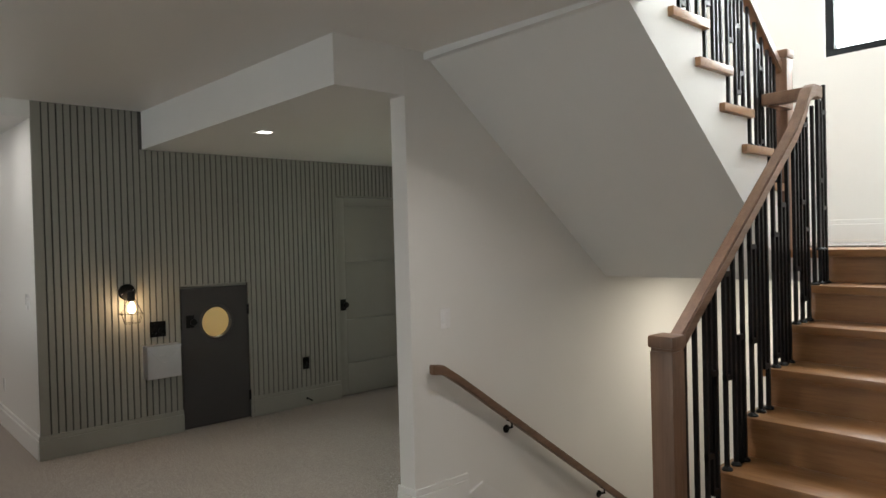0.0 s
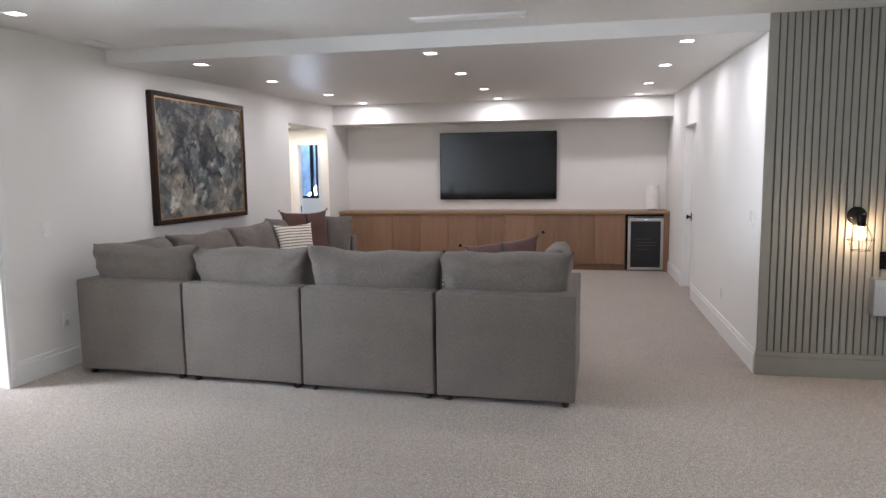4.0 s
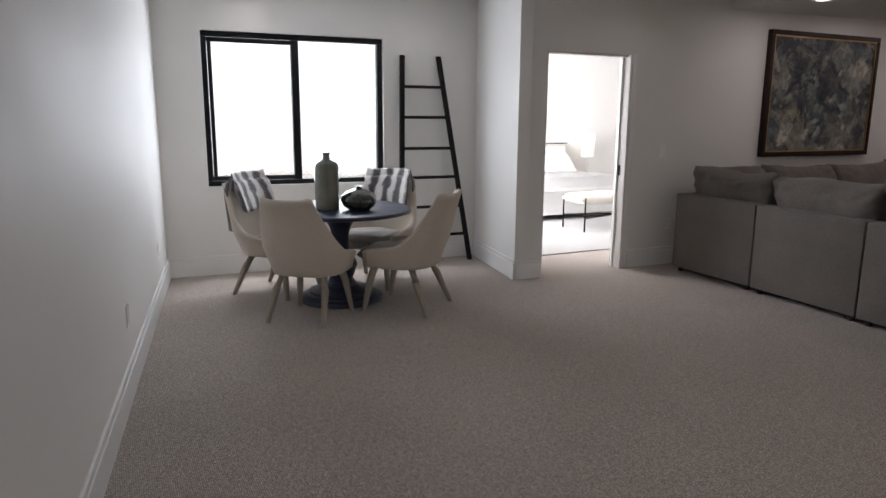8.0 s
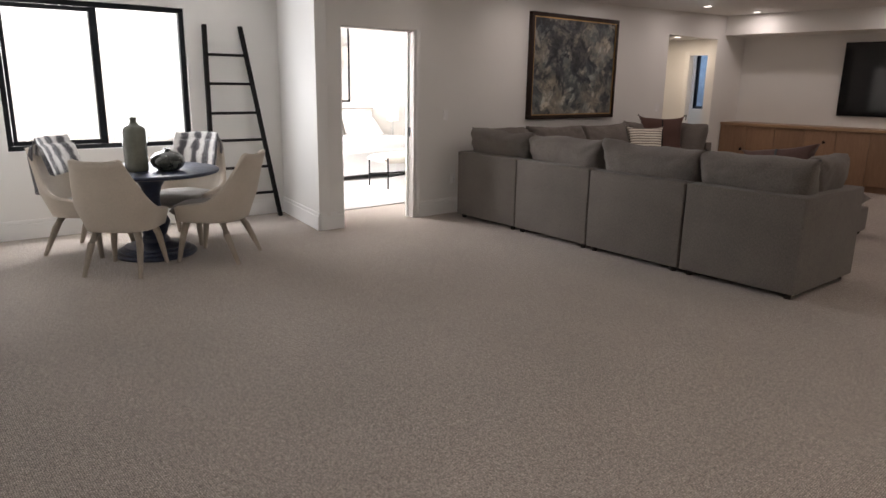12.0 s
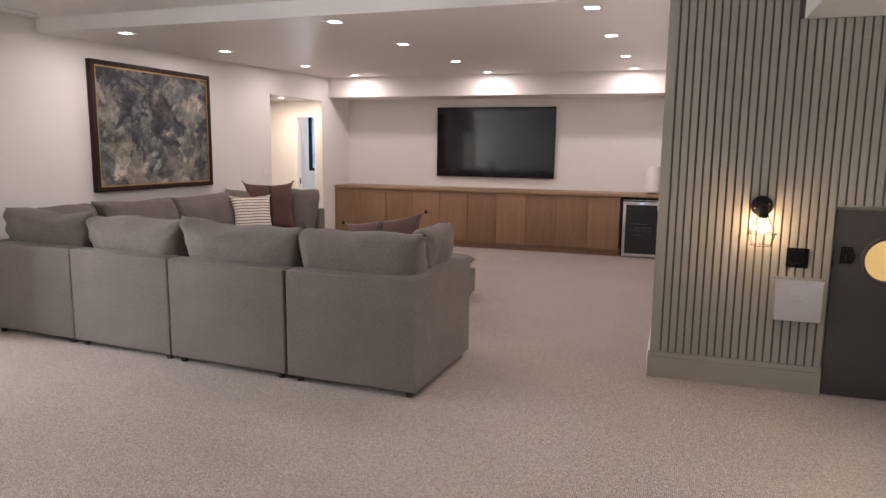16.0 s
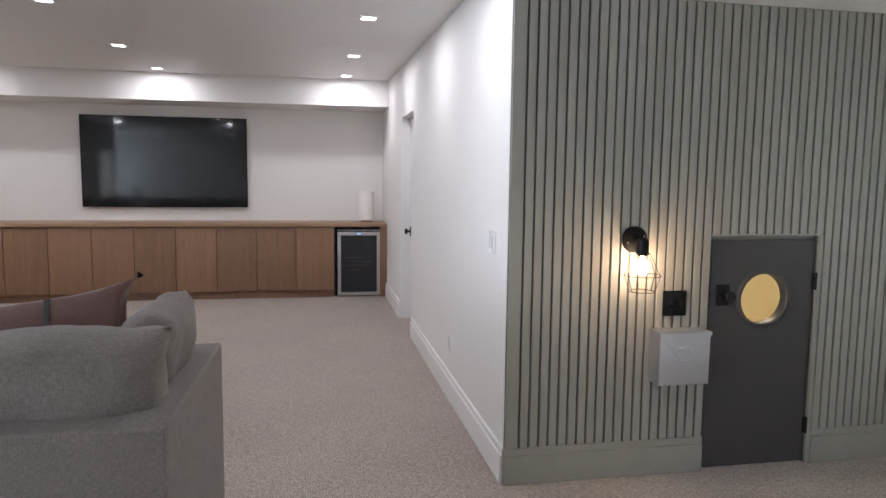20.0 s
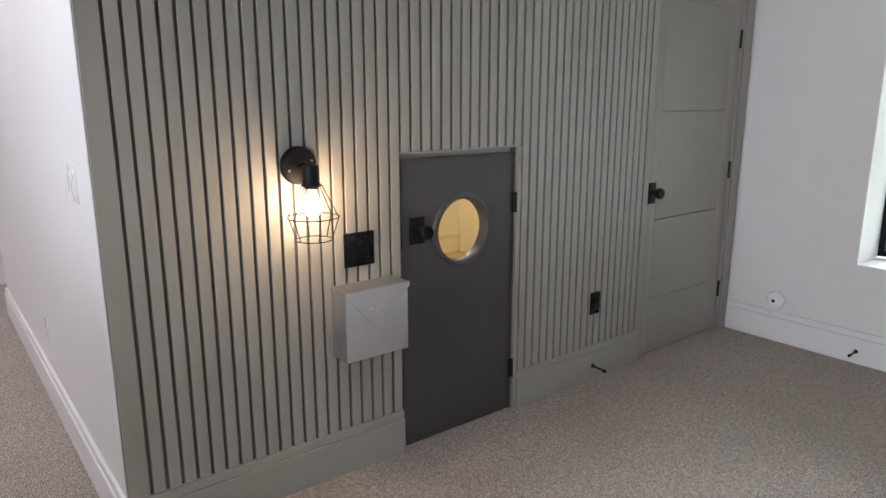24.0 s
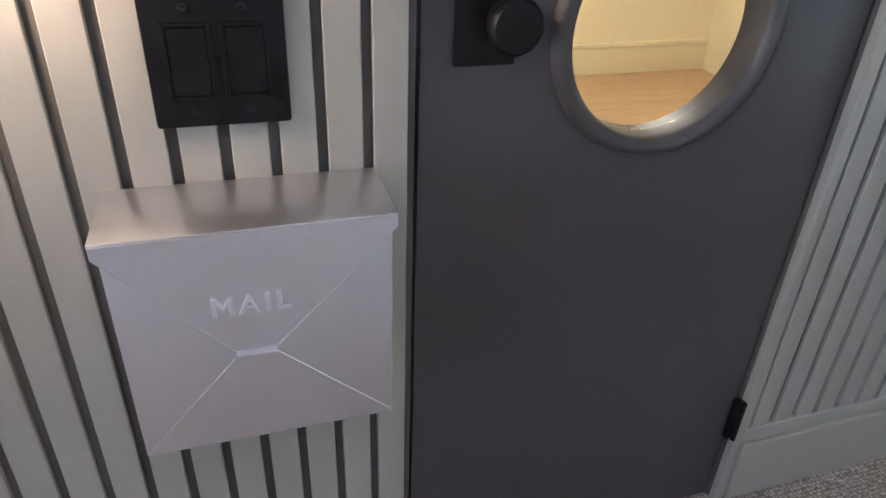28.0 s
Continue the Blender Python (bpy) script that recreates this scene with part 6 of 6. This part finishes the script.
for y, z, kind, gang, label in ((4.757, 1.163, "switch", 1, "white light switch beside the bedroom door"), (4.888, 0.417, "outlet", 1, "white power outlet behind the sofa"), (9.05, 1.204, "switch", 2, "white double light switch beside the hall opening")):
    p = wall_plate(XL, y, z, 1, 0, kind, gang=gang, label=label)
    p.matrix_basis = WEST @ p.matrix_basis
wall_plate(XC, 5.87, 1.185, -1, 0, gang=2, label="white double light switch on the side wall")
wall_plate(XC, 6.96, 0.38, -1, 0, "outlet", label="white power outlet low on the side wall")
for x in (-2.90, -4.78):
    wall_plate(x, NY0 + 0.001, 0.42, 0, 1, "outlet", label="white power outlet low on the nook wall").matrix_basis = SOUTH @ pose(x, NY0 + 0.001, 0.42, 0, 0, 180)
wall_plate(2.835, STY, 1.125, 0, -1, label="white light switch on the stair wall")
wall_plate(3.585, YS, 0.418, 0, -1, "outlet", BLACKP, label="black power outlet on the slatted wall")

def door_stop(x, y, z, nx, ny):
    s = thing("door_stop", x, y, z, "black sprung door stop on the baseboard", "door stop")
    bm = bmesh.new()
    tube(bm, [(0, 0, 0), (nx * 0.075, ny * 0.075, -0.004)], 0.0048, 8)
    part("spring", bm, BLACK, s)
    bm = bmesh.new()
    tube(bm, [(nx * 0.073, ny * 0.073, -0.004), (nx * 0.087, ny * 0.087, -0.005)], 0.0085, 10)
    part("tip", bm, BLACKP, s, "black rubber tip")
    bm = bmesh.new()
    tube(bm, [(nx * 0.0, ny * 0.0, 0), (nx * 0.006, ny * 0.006, 0)], 0.012, 12)
    part("rose", bm, BLACK, s)


door_stop(3.585, YS - 0.008, 0.075, 0, -1)
door_stop(4.907, 4.80, 0.07, -1, 0)
nl = thing("night_light", 4.925, 5.27, 0.255, "round white plug-in air freshener on the wall", "night light", "", -90)
bm = bmesh.new()
lathe(bm, [(0.052, 0.0), (0.055, -0.012), (0.050, -0.030), (0.034, -0.042), (0.012, -0.046)], 32, (0, 0, 0), "y")
part("body", bm, WHITEP, nl, "", "all")
bm = bmesh.new()
lathe(bm, [(0.010, -0.046), (0.010, -0.048)], 16, (0, 0, 0), "y")
part("vent", bm, BLACKP, nl, "small dark vent")
cup = thing("suction_handle", 5.185, 4.66, 1.05, "black and yellow suction lifting handle stuck to the glass", "handle")
for z in (-0.06, 0.11):
    bm = bmesh.new()
    lathe(bm, [(0.052, 0.0), (0.050, -0.010), (0.030, -0.022), (0.018, -0.050)], 28, (0, 0, 0), "z")
    part("cup", placed(bm, pose(0, 0, z, 0, 90, 0)), BLACKP, cup, "black rubber suction cup")
bm = bmesh.new()
tube(bm, [(-0.04, 0, 0.12), (-0.085, 0, 0.08), (-0.092, 0, 0.02), (-0.085, 0, -0.03), (-0.04, 0, -0.07)], 0.016, 12)
part("grip", bm, YELLOW, cup, "yellow grip")
disc = thing("toy_disc", 5.09, 4.55, GZ0 + 0.021, "flat yellow toy disc lying on the window sill", "toy")
bm = bmesh.new()
lathe(bm, [(0.07, 0.0), (0.075, 0.004), (0.07, 0.010), (0.02, 0.011)], 32)
part("disc", bm, YELLOW, disc)

hoop = thing("basketball_hoop", 11.6, 6.75, -2.45, "basketball hoop with a clear backboard on a black stand", "basketball hoop")
boxpart("backboard", (0.0, 0.03, -0.9, 0.9, 2.95, 4.0), surface("hoop_board", (0.62, 0.68, 0.68), 0.2), hoop, "clear acrylic board", 0.005)
for dims in ((-0.92, 0.92, 3.96, 4.02), (-0.92, 0.92, 2.92, 2.98), (-0.92, -0.86, 2.98, 3.96), (0.86, 0.92, 2.98, 3.96)):
    boxpart("board_edge", (-0.012, 0.0, *dims), WHITEP, hoop, "white board edge")
bm = bmesh.new()
tube(bm, [(-0.30 + 0.23 * math.cos(a), 0.23 * math.sin(a), 3.05) for a in (2 * math.pi * j / 28 for j in range(28))], 0.012, 8, True)
part("rim", bm, ORANGE, hoop, "orange rim")
bm = bmesh.new()
for j in range(16):
    a, b2 = 2 * math.pi * j / 16, 2 * math.pi * (j + 2) / 16
    for s0, s1 in ((a, b2), (b2, a)):
        tube(bm, [(-0.30 + 0.22 * math.cos(s0), 0.22 * math.sin(s0), 3.04), (-0.30 + 0.13 * math.cos(s1), 0.13 * math.sin(s1), 2.62)], 0.005, 4)
part("net", bm, LINEN, hoop, "white net")
bm = bmesh.new()
for y in (-0.45, 0.45):
    tube(bm, [(0.04, y, 3.7), (0.7, y * 0.4, 3.0), (0.9, 0, 2.0)], 0.035, 8)
    tube(bm, [(0.04, y, 3.15), (0.75, y * 0.3, 2.6)], 0.03, 8)
tube(bm, [(0.9, 0, 2.6), (0.85, 0, 0.05)], 0.06, 10)
box(bm, 0.5, 0.98, -0.5, 0.5, 0.0, 0.06)
part("stand", bm, BLACK, hoop, "black steel stand")

# ---- slats of the clad wall ----
PITCH, SW, ST, GROOVE = 0.0500, 0.0385, 0.008, 1.386
slat_data = {}


def slat(x, z0, z1, wide=SW):
    key = (round(z0, 3), round(z1, 3), round(wide, 4))
    if key not in slat_data:
        bm = bmesh.new()
        box(bm, -wide / 2, wide / 2, 0.0, ST, z0, z1)
        edges = [e for e in bm.edges if all(abs(v.co.y) < 1e-6 for v in e.verts) and abs(e.verts[0].co.z - e.verts[1].co.z) > 0.1]
        bmesh.ops.bevel(bm, geom=edges, offset=0.0012, segments=1, affect="EDGES")
        me = bpy.data.meshes.new("slat")
        bm.to_mesh(me)
        bm.free()
        me.materials.append(SAGE)
        slat_data[key] = me
    ob = new("slat", slat_data[key])
    ob.parent = slat_wall
    ob.location = (x, YS, 0)


half = (PITCH - SW) / 2
slat((XC + GROOVE - half) / 2, 0.186, MAIN - 0.001, GROOVE - half - XC)
for k in range(70):
    a, b = GROOVE + k * PITCH + half, GROOVE + (k + 1) * PITCH - half
    if a > 4.89:
        break
    b = min(b, 4.905)
    high = (MAIN if b < 2.115 else ENTRY) - 0.001
    low = 0.186
    if SX0 - 0.01 < (a + b) / 2 < SX1 + 0.02:
        low = SZ + 0.009
    elif a > CX0 - 0.02:
        low = CZ + 0.001
    slat((a + b) / 2, low, high, b - a)
    if a < SX1 + 0.03 < b - 0.004 and low > 1:
        slat((SX1 + 0.030 + b) / 2, 0.186, low, b - SX1 - 0.030)
